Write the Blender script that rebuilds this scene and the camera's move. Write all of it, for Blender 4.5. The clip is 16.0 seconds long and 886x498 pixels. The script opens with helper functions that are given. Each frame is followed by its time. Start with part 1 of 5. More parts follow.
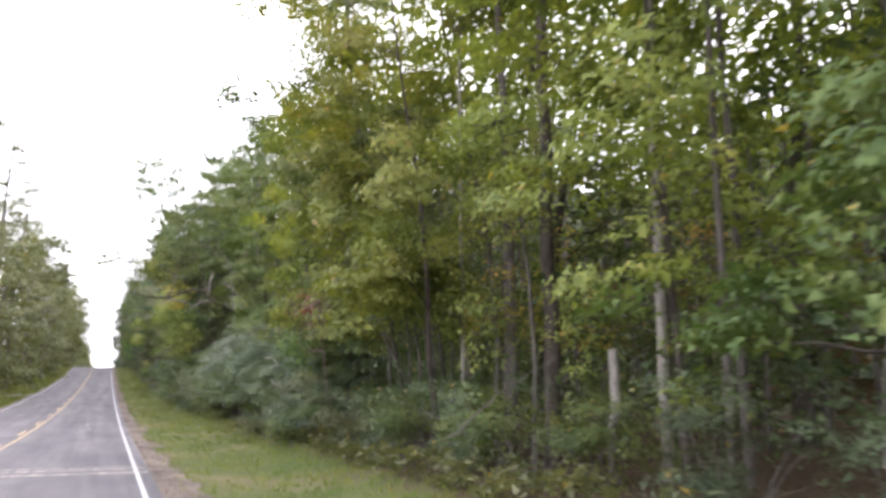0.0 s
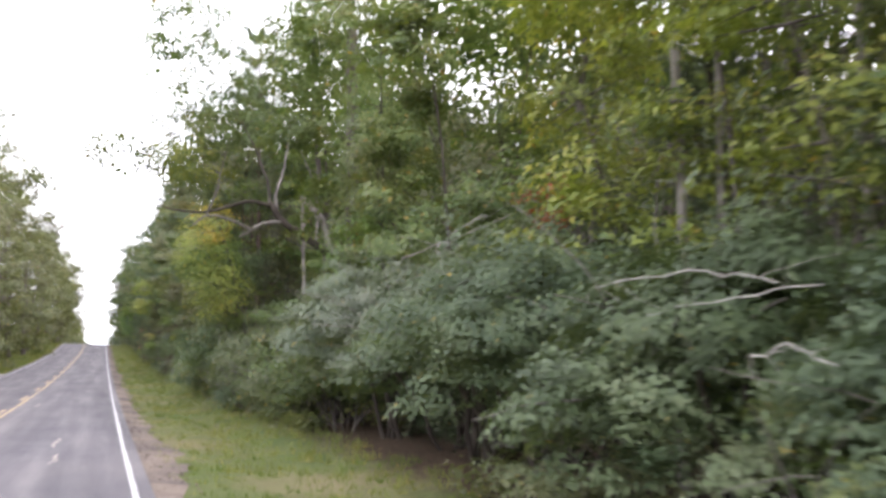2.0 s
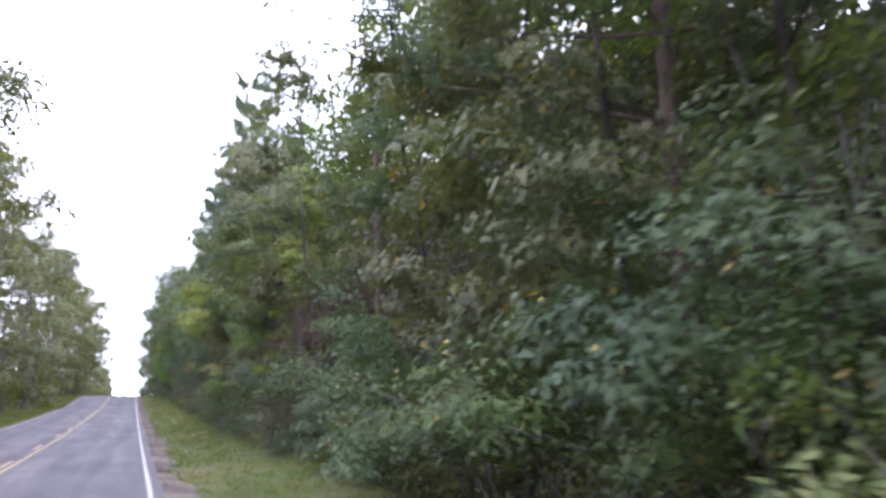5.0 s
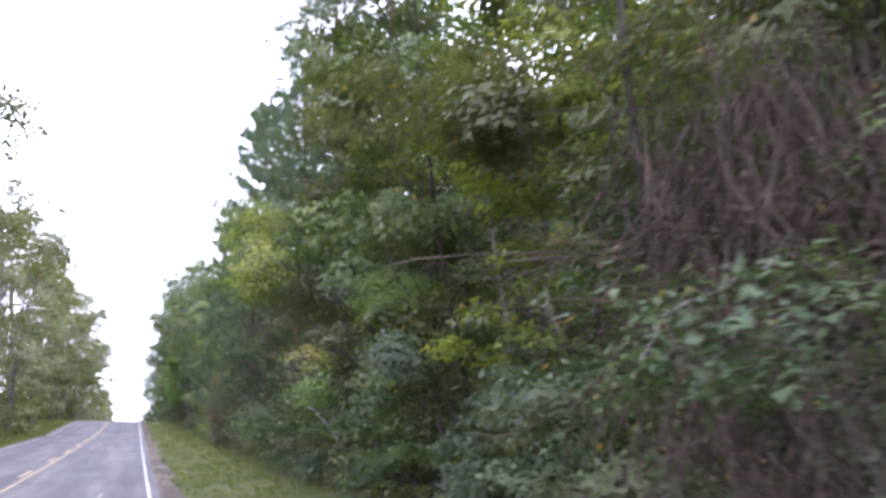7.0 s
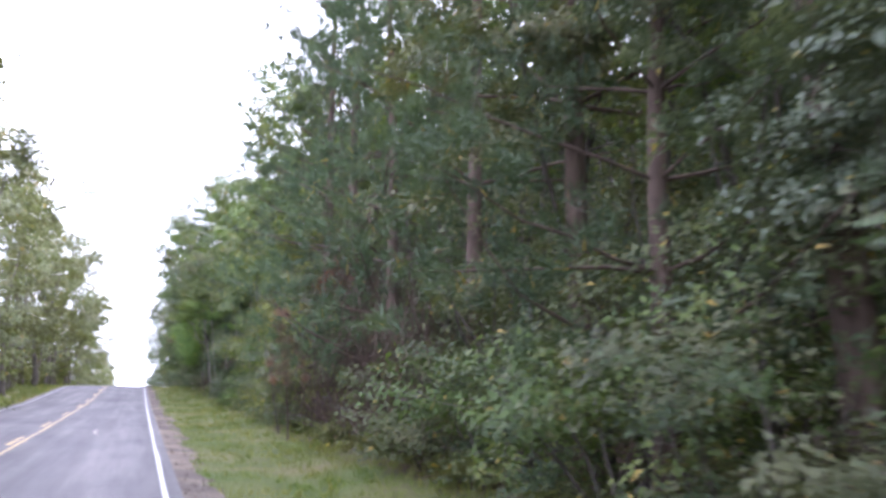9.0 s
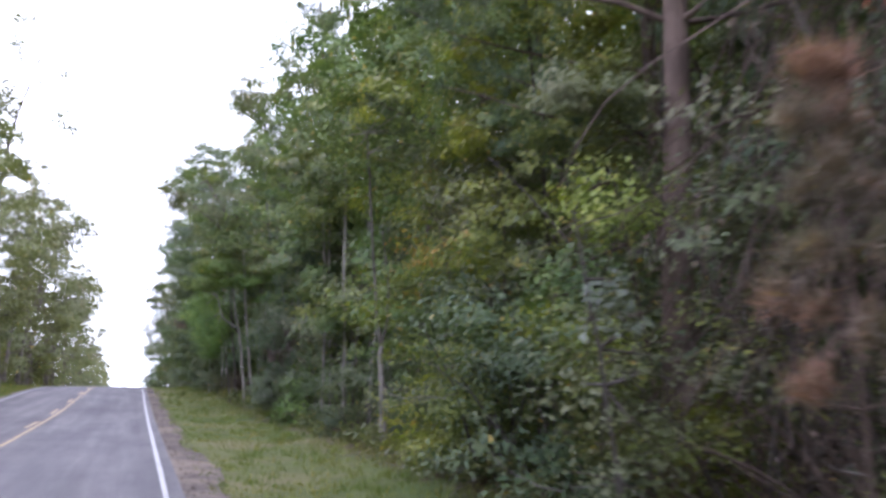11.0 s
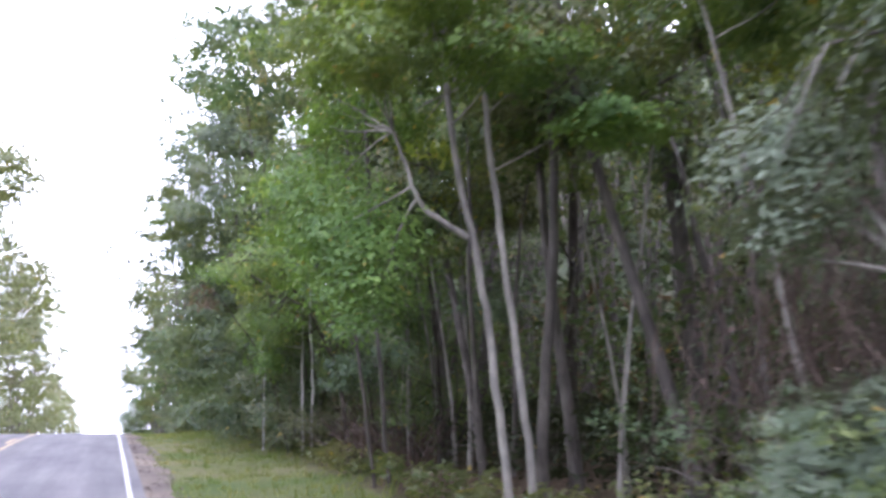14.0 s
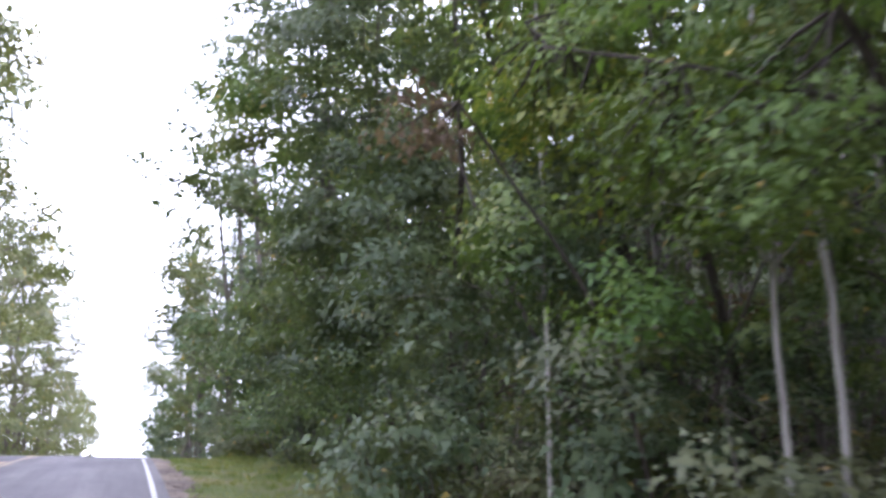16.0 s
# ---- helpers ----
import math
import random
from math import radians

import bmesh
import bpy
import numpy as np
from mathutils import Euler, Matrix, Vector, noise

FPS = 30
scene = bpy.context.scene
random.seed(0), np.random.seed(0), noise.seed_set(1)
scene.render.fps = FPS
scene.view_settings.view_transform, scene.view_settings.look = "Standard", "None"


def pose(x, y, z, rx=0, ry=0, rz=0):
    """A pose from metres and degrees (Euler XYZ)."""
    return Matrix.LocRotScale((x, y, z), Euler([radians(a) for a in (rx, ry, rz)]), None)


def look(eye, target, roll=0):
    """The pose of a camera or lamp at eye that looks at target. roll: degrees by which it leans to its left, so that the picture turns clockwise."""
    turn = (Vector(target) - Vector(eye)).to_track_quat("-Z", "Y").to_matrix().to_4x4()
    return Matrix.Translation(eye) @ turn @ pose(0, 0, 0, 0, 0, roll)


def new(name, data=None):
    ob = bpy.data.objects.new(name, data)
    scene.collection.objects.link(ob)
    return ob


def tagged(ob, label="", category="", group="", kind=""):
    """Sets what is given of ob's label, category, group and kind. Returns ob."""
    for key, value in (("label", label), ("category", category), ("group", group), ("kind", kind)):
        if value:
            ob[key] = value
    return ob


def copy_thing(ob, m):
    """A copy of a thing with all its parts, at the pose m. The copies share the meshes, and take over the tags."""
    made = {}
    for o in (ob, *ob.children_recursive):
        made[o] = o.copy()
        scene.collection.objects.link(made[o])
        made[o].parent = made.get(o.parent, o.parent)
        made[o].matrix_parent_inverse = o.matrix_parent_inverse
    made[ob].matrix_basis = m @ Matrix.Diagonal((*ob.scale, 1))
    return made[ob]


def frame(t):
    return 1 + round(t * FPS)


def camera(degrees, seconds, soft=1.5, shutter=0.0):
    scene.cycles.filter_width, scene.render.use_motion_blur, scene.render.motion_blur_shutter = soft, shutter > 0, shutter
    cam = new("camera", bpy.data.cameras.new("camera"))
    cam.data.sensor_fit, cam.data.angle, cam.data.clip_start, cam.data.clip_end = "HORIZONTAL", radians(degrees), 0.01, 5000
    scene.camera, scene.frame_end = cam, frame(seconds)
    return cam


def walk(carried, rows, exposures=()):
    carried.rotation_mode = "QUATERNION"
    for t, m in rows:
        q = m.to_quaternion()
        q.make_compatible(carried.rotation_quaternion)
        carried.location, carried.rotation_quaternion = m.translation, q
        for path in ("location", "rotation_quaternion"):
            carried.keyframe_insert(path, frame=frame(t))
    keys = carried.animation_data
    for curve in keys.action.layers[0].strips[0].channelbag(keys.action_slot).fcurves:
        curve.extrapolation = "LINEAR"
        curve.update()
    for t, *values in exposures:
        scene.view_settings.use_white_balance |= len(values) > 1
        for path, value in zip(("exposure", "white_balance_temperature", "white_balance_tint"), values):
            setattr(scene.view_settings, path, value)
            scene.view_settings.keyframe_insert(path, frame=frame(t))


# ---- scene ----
# ---- camera ----
cam = camera(52.0, 16.0, soft=3.2, shutter=0.24)
# seconds, eye x y z, then heading to the left, upward tilt and lean in degrees
ROWS = [
    (0.0, -0.161, 0.000, 1.500, -20.13, 7.85, -0.15),
    (0.5, -0.134, 4.971, 1.452, -20.21, 7.94, 0.05),
    (1.0, -0.115, 9.930, 1.400, -19.95, 8.39, -0.12),
    (1.5, -0.093, 14.888, 1.336, -20.66, 7.87, 0.13),
    (2.0, -0.065, 19.852, 1.259, -20.33, 6.96, 0.90),
    (2.5, -0.035, 24.803, 1.177, -18.99, 7.78, 0.19),
    (3.0, -0.004, 29.676, 1.106, -19.61, 7.21, -0.42),
    (3.5, 0.017, 34.530, 1.055, -18.63, 9.67, -0.96),
    (4.0, 0.026, 39.426, 1.025, -18.18, 10.32, -1.13),
    (4.2, 0.028, 41.399, 1.018, -18.28, 9.98, -1.04),
    (4.5, 0.030, 44.363, 1.010, -18.42, 10.01, -0.31),
    (5.0, 0.033, 49.322, 1.008, -18.65, 10.07, -0.07),
    (5.5, 0.039, 54.311, 1.025, -18.88, 10.12, -0.02),
    (6.0, 0.046, 59.329, 1.059, -19.11, 10.18, -0.06),
    (6.3, 0.048, 62.349, 1.087, -19.25, 10.21, -0.20),
    (6.5, 0.048, 64.366, 1.107, -19.01, 10.43, 0.15),
    (7.0, 0.039, 69.412, 1.166, -18.36, 11.74, 0.10),
    (7.5, 0.016, 74.482, 1.233, -18.33, 11.09, 1.23),
    (8.0, 0.004, 79.488, 1.307, -18.26, 9.36, 0.91),
    (8.2, 0.002, 81.477, 1.339, -18.15, 9.51, 0.85),
    (8.5, -0.002, 84.462, 1.389, -18.20, 9.54, 0.25),
    (9.0, -0.006, 89.441, 1.479, -18.30, 9.58, 0.05),
    (9.5, -0.010, 94.425, 1.581, -18.40, 9.62, 0.02),
    (10.0, -0.019, 99.413, 1.692, -18.50, 9.65, 0.05),
    (10.3, -0.025, 102.407, 1.762, -18.56, 9.68, 0.16),
    (10.5, -0.030, 104.404, 1.810, -18.49, 9.70, 0.06),
    (11.0, -0.042, 109.394, 1.933, -18.52, 9.55, 0.11),
    (11.5, -0.046, 114.361, 2.064, -17.95, 10.15, -0.19),
    (12.0, -0.041, 119.274, 2.201, -17.96, 10.59, -0.74),
    (12.5, -0.019, 124.155, 2.343, -18.13, 10.42, -1.23),
    (13.0, 0.008, 128.980, 2.485, -19.00, 12.04, -0.77),
    (13.5, 0.027, 133.709, 2.620, -19.72, 12.34, -1.18),
    (14.0, 0.035, 138.316, 2.761, -20.04, 11.49, -0.75),
    (14.5, 0.023, 142.714, 2.919, -19.14, 13.07, -0.08),
    (15.0, 0.002, 146.880, 3.093, -18.43, 13.42, 0.53),
    (15.5, -0.017, 150.858, 3.286, -18.44, 12.91, 0.95),
    (16.0, -0.032, 154.731, 3.495, -18.60, 12.11, 0.69),
]


def carried_pose(x, y, z, yaw, pitch, roll):
    ahead = Vector((-math.sin(radians(yaw)) * math.cos(radians(pitch)), math.cos(radians(yaw)) * math.cos(radians(pitch)), math.sin(radians(pitch))))
    eye = Vector((x, y, z))
    return look(eye, eye + ahead, roll)


walk(cam, [(r[0], carried_pose(*r[1:])) for r in ROWS], exposures=[(t, stops + 0.2, 6550 if t < 3.7 else 5750, 20 if t < 3.7 else 26) for t, stops in ((0.0, -0.1), (1.5, -0.15), (2.0, 0.0), (2.5, -0.05), (3.5, 0.1), (4.1, -0.08), (6.5, 0.24), (7.0, 0.26), (7.5, 0.33), (8.2, 0.65), (10.4, 0.05), (11.5, 0.0), (12.5, -0.1), (13.1, 0.24), (13.5, 0.44), (14.1, 0.82), (14.6, 0.95), (15.1, 0.6), (15.6, 0.6), (16.0, 0.41))])

# ---- world and light: a bright, thinly overcast sky ----
SUN_ELEVATION, SUN_TURN = 42.0, 62.0
sky = bpy.data.worlds.new("overcast_sky")
scene.world = sky
sky.use_nodes = True
nt = sky.node_tree
nt.nodes.clear()
w_out = nt.nodes.new("ShaderNodeOutputWorld")
w_bg = nt.nodes.new("ShaderNodeBackground")
w_sky = nt.nodes.new("ShaderNodeTexSky")
w_sky.sky_type, w_sky.sun_disc = "NISHITA", False
w_sky.sun_elevation, w_sky.sun_rotation = radians(SUN_ELEVATION), radians(SUN_TURN)
w_sky.dust_density, w_sky.air_density = 4.0, 1.0
w_mul = nt.nodes.new("ShaderNodeVectorMath")
w_mul.operation = "SCALE"
w_mul.inputs["Scale"].default_value = 0.10
w_mix = nt.nodes.new("ShaderNodeMix")
w_mix.data_type = "RGBA"
w_mix.inputs[0].default_value = 0.75
w_mix.inputs[7].default_value = (5.0, 5.15, 5.6, 1)
nt.links.new(w_sky.outputs[0], w_mul.inputs[0])
nt.links.new(w_mul.outputs[0], w_mix.inputs[6])
nt.links.new(w_mix.outputs[2], w_bg.inputs[0])
nt.links.new(w_bg.outputs[0], w_out.inputs[0])
w_bg.inputs[1].default_value = 1.0

sun_data = bpy.data.lights.new("sun", "SUN")
sun_data.energy, sun_data.angle, sun_data.color = 1.6, radians(14), (1.0, 0.95, 0.86)
sun = new("sun", sun_data)
sun.matrix_world = look((0, 0, 60), (60 * -math.sin(radians(SUN_TURN)) * math.cos(radians(SUN_ELEVATION)), 60 * -math.cos(radians(SUN_TURN)) * math.cos(radians(SUN_ELEVATION)), 60 - 60 * math.sin(radians(SUN_ELEVATION))))


# ---- materials ----
def material(name):
    m = bpy.data.materials.new(name)
    m.use_nodes = True
    n = m.node_tree
    n.nodes.clear()
    out = n.nodes.new("ShaderNodeOutputMaterial")
    return m, n, out


def ramp(n, stops):
    r = n.nodes.new("ShaderNodeValToRGB")
    e = r.color_ramp.elements
    while len(e) < len(stops):
        e.new(0.5)
    for item, (at, col) in zip(e, stops):
        item.position, item.color = at, (*col, 1)
    return r


def noise_node(n, scale, detail=4.0, rough=0.55, coord="Object", stretch=(1, 1, 1)):
    c = n.nodes.new("ShaderNodeTexCoord")
    mp = n.nodes.new("ShaderNodeMapping")
    mp.inputs["Scale"].default_value = stretch
    t = n.nodes.new("ShaderNodeTexNoise")
    t.inputs["Scale"].default_value, t.inputs["Detail"].default_value, t.inputs["Roughness"].default_value = scale, detail, rough
    n.links.new(c.outputs[coord], mp.inputs[0])
    n.links.new(mp.outputs[0], t.inputs["Vector"])
    return t


def mix_rgb(n, fac, a, b, mode="MIX"):
    m = n.nodes.new("ShaderNodeMix")
    m.data_type, m.blend_type = "RGBA", mode
    for slot, value in ((0, fac), (6, a), (7, b)):
        if hasattr(value, "is_linked"):
            n.links.new(value, m.inputs[slot])
        else:
            m.inputs[slot].default_value = value if slot == 0 else (*value, 1)
    return m.outputs[2]


def bump(n, height, strength, distance):
    b = n.nodes.new("ShaderNodeBump")
    b.inputs["Strength"].default_value, b.inputs["Distance"].default_value = strength, distance
    n.links.new(height, b.inputs["Height"])
    return b.outputs[0]


def principled(n, out, colour, rough=0.8, normal=None, spec=0.3):
    p = n.nodes.new("ShaderNodeBsdfPrincipled")
    p.inputs["Roughness"].default_value = rough
    p.inputs["Specular IOR Level"].default_value = spec
    if hasattr(colour, "is_linked"):
        n.links.new(colour, p.inputs["Base Color"])
    else:
        p.inputs["Base Color"].default_value = (*colour, 1)
    if normal is not None:
        n.links.new(normal, p.inputs["Normal"])
    n.links.new(p.outputs[0], out.inputs[0])
    return p


def leaf_material(name, colours, through_light=0.26, rough=0.55, spec=0.25, autumn=(0.32, 0.235, 0.065), share=0.010):
    """Leaves: one colour a leaf, drawn from a ramp, with a patchy shift over the crown and a shift from plant to plant."""
    m, n, out = material(name)
    g = n.nodes.new("ShaderNodeNewGeometry")
    r = ramp(n, [(i / (len(colours) - 1), (c[0], c[1], c[2])) for i, c in enumerate(colours)])
    total = None
    for source, gain, shift in ((g.outputs["Random Per Island"], 0.3, -1.0), (noise_node(n, 0.55, 2.0).outputs[0], 1.5, 0.0), (noise_node(n, 1.8, 2.0).outputs[0], 1.1, 0.0)):
        term = n.nodes.new("ShaderNodeMath")
        term.operation = "MULTIPLY_ADD"
        term.inputs[1].default_value, term.inputs[2].default_value = gain, shift
        n.links.new(source, term.inputs[0])
        if total is not None:
            n.links.new(total, term.inputs[2])
        total = term.outputs[0]
    n.links.new(total, r.inputs[0])
    # a few leaves have turned already
    turned = n.nodes.new("ShaderNodeMath")
    turned.operation = "GREATER_THAN"
    turned.inputs[1].default_value = 1 - share
    n.links.new(g.outputs["Random Per Island"], turned.inputs[0])
    leaf_colour = mix_rgb(n, turned.outputs[0], r.outputs[0], autumn)
    info = n.nodes.new("ShaderNodeObjectInfo")
    hsv = n.nodes.new("ShaderNodeHueSaturation")
    val = n.nodes.new("ShaderNodeMapRange")
    val.inputs["To Min"].default_value, val.inputs["To Max"].default_value = 0.8, 1.2
    n.links.new(info.outputs["Random"], val.inputs[0])
    n.links.new(val.outputs[0], hsv.inputs["Value"])
    hue = n.nodes.new("ShaderNodeMapRange")
    hue.inputs["To Min"].default_value, hue.inputs["To Max"].default_value = 0.488, 0.512
    n.links.new(info.outputs["Random"], hue.inputs[0])
    n.links.new(hue.outputs[0], hsv.inputs["Hue"])
    n.links.new(leaf_colour, hsv.inputs["Color"])
    p = n.nodes.new("ShaderNodeBsdfPrincipled")
    p.inputs["Roughness"].default_value, p.inputs["Specular IOR Level"].default_value = rough, spec
    n.links.new(hsv.outputs[0], p.inputs["Base Color"])
    tr = n.nodes.new("ShaderNodeBsdfTranslucent")
    warm = mix_rgb(n, 1.0, hsv.outputs[0], (1.5, 1.45, 0.6), "MULTIPLY")
    n.links.new(warm, tr.inputs[0])
    mx = n.nodes.new("ShaderNodeMixShader")
    mx.inputs[0].default_value = through_light
    n.links.new(p.outputs[0], mx.inputs[1])
    n.links.new(tr.outputs[0], mx.inputs[2])
    n.links.new(mx.outputs[0], out.inputs[0])
    return m


def bark_material(name, dark, pale, scale=9.0, blotch=0.5):
    m, n, out = material(name)
    a = noise_node(n, scale, 6.0, 0.65, stretch=(1, 1, 0.22))
    b = noise_node(n, 1.7, 3.0)
    r = ramp(n, [(0.3, dark), (0.7, pale)])
    n.links.new(a.outputs[0], r.inputs[0])
    r2 = ramp(n, [(0.42, (0.45, 0.45, 0.45)), (0.62, (1.25, 1.25, 1.2))])
    n.links.new(b.outputs[0], r2.inputs[0])
    col = mix_rgb(n, blotch, r.outputs[0], r2.outputs[0], "MULTIPLY")
    principled(n, out, col, 0.9, bump(n, a.outputs[0], 0.6, 0.02), 0.15)
    return m


LEAF = {
    "green": leaf_material("green_leaves", [(0.036, 0.062, 0.022), (0.080, 0.124, 0.038), (0.136, 0.172, 0.054), (0.225, 0.215, 0.080)]),
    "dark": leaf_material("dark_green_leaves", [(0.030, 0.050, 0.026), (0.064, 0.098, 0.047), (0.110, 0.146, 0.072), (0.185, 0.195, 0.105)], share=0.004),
    "bright": leaf_material("bright_green_leaves", [(0.048, 0.088, 0.024), (0.092, 0.152, 0.040), (0.148, 0.214, 0.058), (0.225, 0.262, 0.090)], 0.34),
    "yellowgreen": leaf_material("yellowing_leaves", [(0.075, 0.105, 0.027), (0.145, 0.185, 0.044), (0.235, 0.265, 0.066), (0.360, 0.320, 0.090)], 0.34),
    "yellow": leaf_material("yellow_leaves", [(0.130, 0.135, 0.030), (0.230, 0.195, 0.040), (0.360, 0.245, 0.050), (0.400, 0.190, 0.065)]),
    "grey": leaf_material("grey_green_leaves", [(0.052, 0.070, 0.045), (0.098, 0.126, 0.080), (0.155, 0.182, 0.126), (0.245, 0.265, 0.200)], 0.25, 0.42, 0.5),
    "myrtle": leaf_material("fine_evergreen_leaves", [(0.036, 0.055, 0.026), (0.066, 0.094, 0.044), (0.102, 0.134, 0.064), (0.155, 0.175, 0.098)], share=0.003),
    "silver": leaf_material("silvery_green_leaves", [(0.055, 0.078, 0.044), (0.100, 0.132, 0.080), (0.155, 0.185, 0.122), (0.230, 0.250, 0.180)], 0.22, 0.5, 0.35, share=0.002),
    "olive": leaf_material("dull_olive_leaves", [(0.060, 0.078, 0.038), (0.106, 0.126, 0.060), (0.154, 0.164, 0.084), (0.200, 0.182, 0.110)]),
    # for the far-side crowns: sun and haze put into a paler leaf colour
    "pale": leaf_material("sun_tinted_pale_green_leaves", [(0.054, 0.070, 0.031), (0.098, 0.116, 0.050), (0.142, 0.156, 0.072), (0.195, 0.188, 0.095)], 0.26),
    "brown": leaf_material("dead_brown_leaves", [(0.055, 0.040, 0.030), (0.105, 0.077, 0.060), (0.160, 0.118, 0.094), (0.225, 0.172, 0.138)], 0.2, 0.8, 0.1),
    "red": leaf_material("red_autumn_leaves", [(0.120, 0.030, 0.016), (0.220, 0.050, 0.022), (0.300, 0.085, 0.030), (0.260, 0.140, 0.040)]),
    # darker and hardly translucent: the wood's inner shade put into the leaf colour
    "deep": leaf_material("shade_toned_foliage", [(0.022, 0.030, 0.016), (0.045, 0.058, 0.030), (0.070, 0.080, 0.045), (0.095, 0.090, 0.060)], 0.04, 0.7, 0.1),
    "pine": leaf_material("pine_needles", [(0.034, 0.056, 0.032), (0.060, 0.092, 0.050), (0.092, 0.128, 0.070), (0.125, 0.150, 0.088)], 0.2),
    "rust": leaf_material("dead_pine_needles", [(0.110, 0.120, 0.085), (0.180, 0.150, 0.115), (0.310, 0.180, 0.135), (0.150, 0.160, 0.115)], 0.25, 0.7, 0.15),
}
BARK = {
    "grey": bark_material("grey_bark", (0.055, 0.047, 0.040), (0.160, 0.142, 0.125)),
    "pale": bark_material("pale_bark", (0.13, 0.118, 0.10), (0.36, 0.335, 0.295), 6.0),
    "dark": bark_material("dark_bark", (0.030, 0.025, 0.020), (0.095, 0.08, 0.066)),
    "red": bark_material("reddish_pine_bark", (0.066, 0.048, 0.040), (0.185, 0.135, 0.112), 5.0),
    "white": bark_material("whitish_smooth_bark", (0.24, 0.225, 0.20), (0.56, 0.535, 0.49), 6.0, 0.3),
    "dead": bark_material("bleached_dead_wood", (0.115, 0.104, 0.09), (0.30, 0.275, 0.245), 12.0),
    "vine": bark_material("dry_vine_stems", (0.055, 0.040, 0.033), (0.165, 0.122, 0.100), 14.0),
}


# ---- mesh building ----
def mesh_from(name, verts, faces, mat=None, smooth=False):
    """A mesh from arrays: verts (n, 3) and faces (m, 3 or 4), or a list of such pairs."""
    pairs = [(verts, faces)] if not isinstance(verts, list) else list(zip(verts, faces))
    total, loops, sizes, vs = 0, [], [], []
    for v, f in pairs:
        f = np.asarray(f)
        if len(f) == 0:
            continue
        vs.append(np.asarray(v, float))
        loops.append((f + total).ravel())
        sizes.append(np.full(len(f), f.shape[1]))
        total += len(v)
    v, l, s = np.concatenate(vs), np.concatenate(loops), np.concatenate(sizes)
    me = bpy.data.meshes.new(name)
    me.vertices.add(len(v))
    me.vertices.foreach_set("co", v.ravel())
    me.loops.add(len(l))
    me.loops.foreach_set("vertex_index", l.astype(np.int32))
    me.polygons.add(len(s))
    me.polygons.foreach_set("loop_start", np.concatenate([[0], np.cumsum(s)[:-1]]).astype(np.int32))
    me.polygons.foreach_set("loop_total", s.astype(np.int32))
    me.polygons.foreach_set("use_smooth", np.full(len(s), smooth))
    me.update(calc_edges=True)
    if mat is not None:
        me.materials.append(mat)
    return me


def part(name, me, parent, label=""):
    ob = new(name, me)
    ob.parent = parent
    return tagged(ob, label)


def tube(path, radii, sides=6):
    """A tapered tube along a path, closed at its tip."""
    path, radii = np.asarray(path, float), np.asarray(radii, float)
    k = len(path)
    tan = np.gradient(path, axis=0)
    tan /= np.linalg.norm(tan, axis=1, keepdims=True) + 1e-9
    ref = np.array([0.31, 0.95, 0.05]) if abs(tan[:, 2]).mean() > 0.6 else np.array([0.05, 0.1, 1.0])
    a = np.cross(tan, ref)
    a /= np.linalg.norm(a, axis=1, keepdims=True) + 1e-9
    b = np.cross(tan, a)
    ang = np.arange(sides) * 2 * np.pi / sides
    ring = path[:, None] + radii[:, None, None] * (np.cos(ang)[None, :, None] * a[:, None] + np.sin(ang)[None, :, None] * b[:, None])
    v = ring.reshape(-1, 3)
    i, j = np.meshgrid(np.arange(k - 1), np.arange(sides), indexing="ij")
    i, j, jn = i.ravel(), j.ravel(), (j.ravel() + 1) % sides
    f = np.stack([i * sides + j, i * sides + jn, (i + 1) * sides + jn, (i + 1) * sides + j], 1)
    return v, f


def grow(rng, start, way, length, count, wander=0.25, lift=0.0):
    """A branch's path that wanders, and rises or droops by lift."""
    way = np.asarray(way, float) / (np.linalg.norm(way) + 1e-9)
    pts, step = [np.asarray(start, float)], length / (count - 1)
    for _ in range(count - 1):
        way = way + rng.normal(0, wander, 3) * 0.5 + np.array([0, 0, lift])
        way /= np.linalg.norm(way)
        pts.append(pts[-1] + way * step)
    return np.array(pts)


def leaves(rng, at, out, size, slim=0.55, droop=0.3, flat=0.8, vary=0.22):
    """Kite-shaped leaves with a fold along the midrib at the places `at`, pointing along `out`."""
    k = len(at)
    way = out + rng.normal(0, 0.6, (k, 3))
    way[:, 2] -= droop
    way /= np.linalg.norm(way, axis=1, keepdims=True) + 1e-9
    up = rng.normal(0, 1 - flat * 0.6, (k, 3)) + np.array([0, 0, flat]) + out * 0.35
    side = np.cross(way, up)
    side /= np.linalg.norm(side, axis=1, keepdims=True) + 1e-9
    nor = np.cross(side, way)
    s = (size * np.exp(rng.normal(0, vary, k)))[:, None]
    v = np.empty((k, 4, 3))
    v[:, 0] = at
    v[:, 1] = at + way * s * 0.42 + side * s * slim * 0.5 + nor * s * 0.10
    v[:, 2] = at + way * s - nor * s * 0.06
    v[:, 3] = at + way * s * 0.42 - side * s * slim * 0.5 + nor * s * 0.10
    return v.reshape(-1, 3), np.arange(4 * k).reshape(-1, 4)


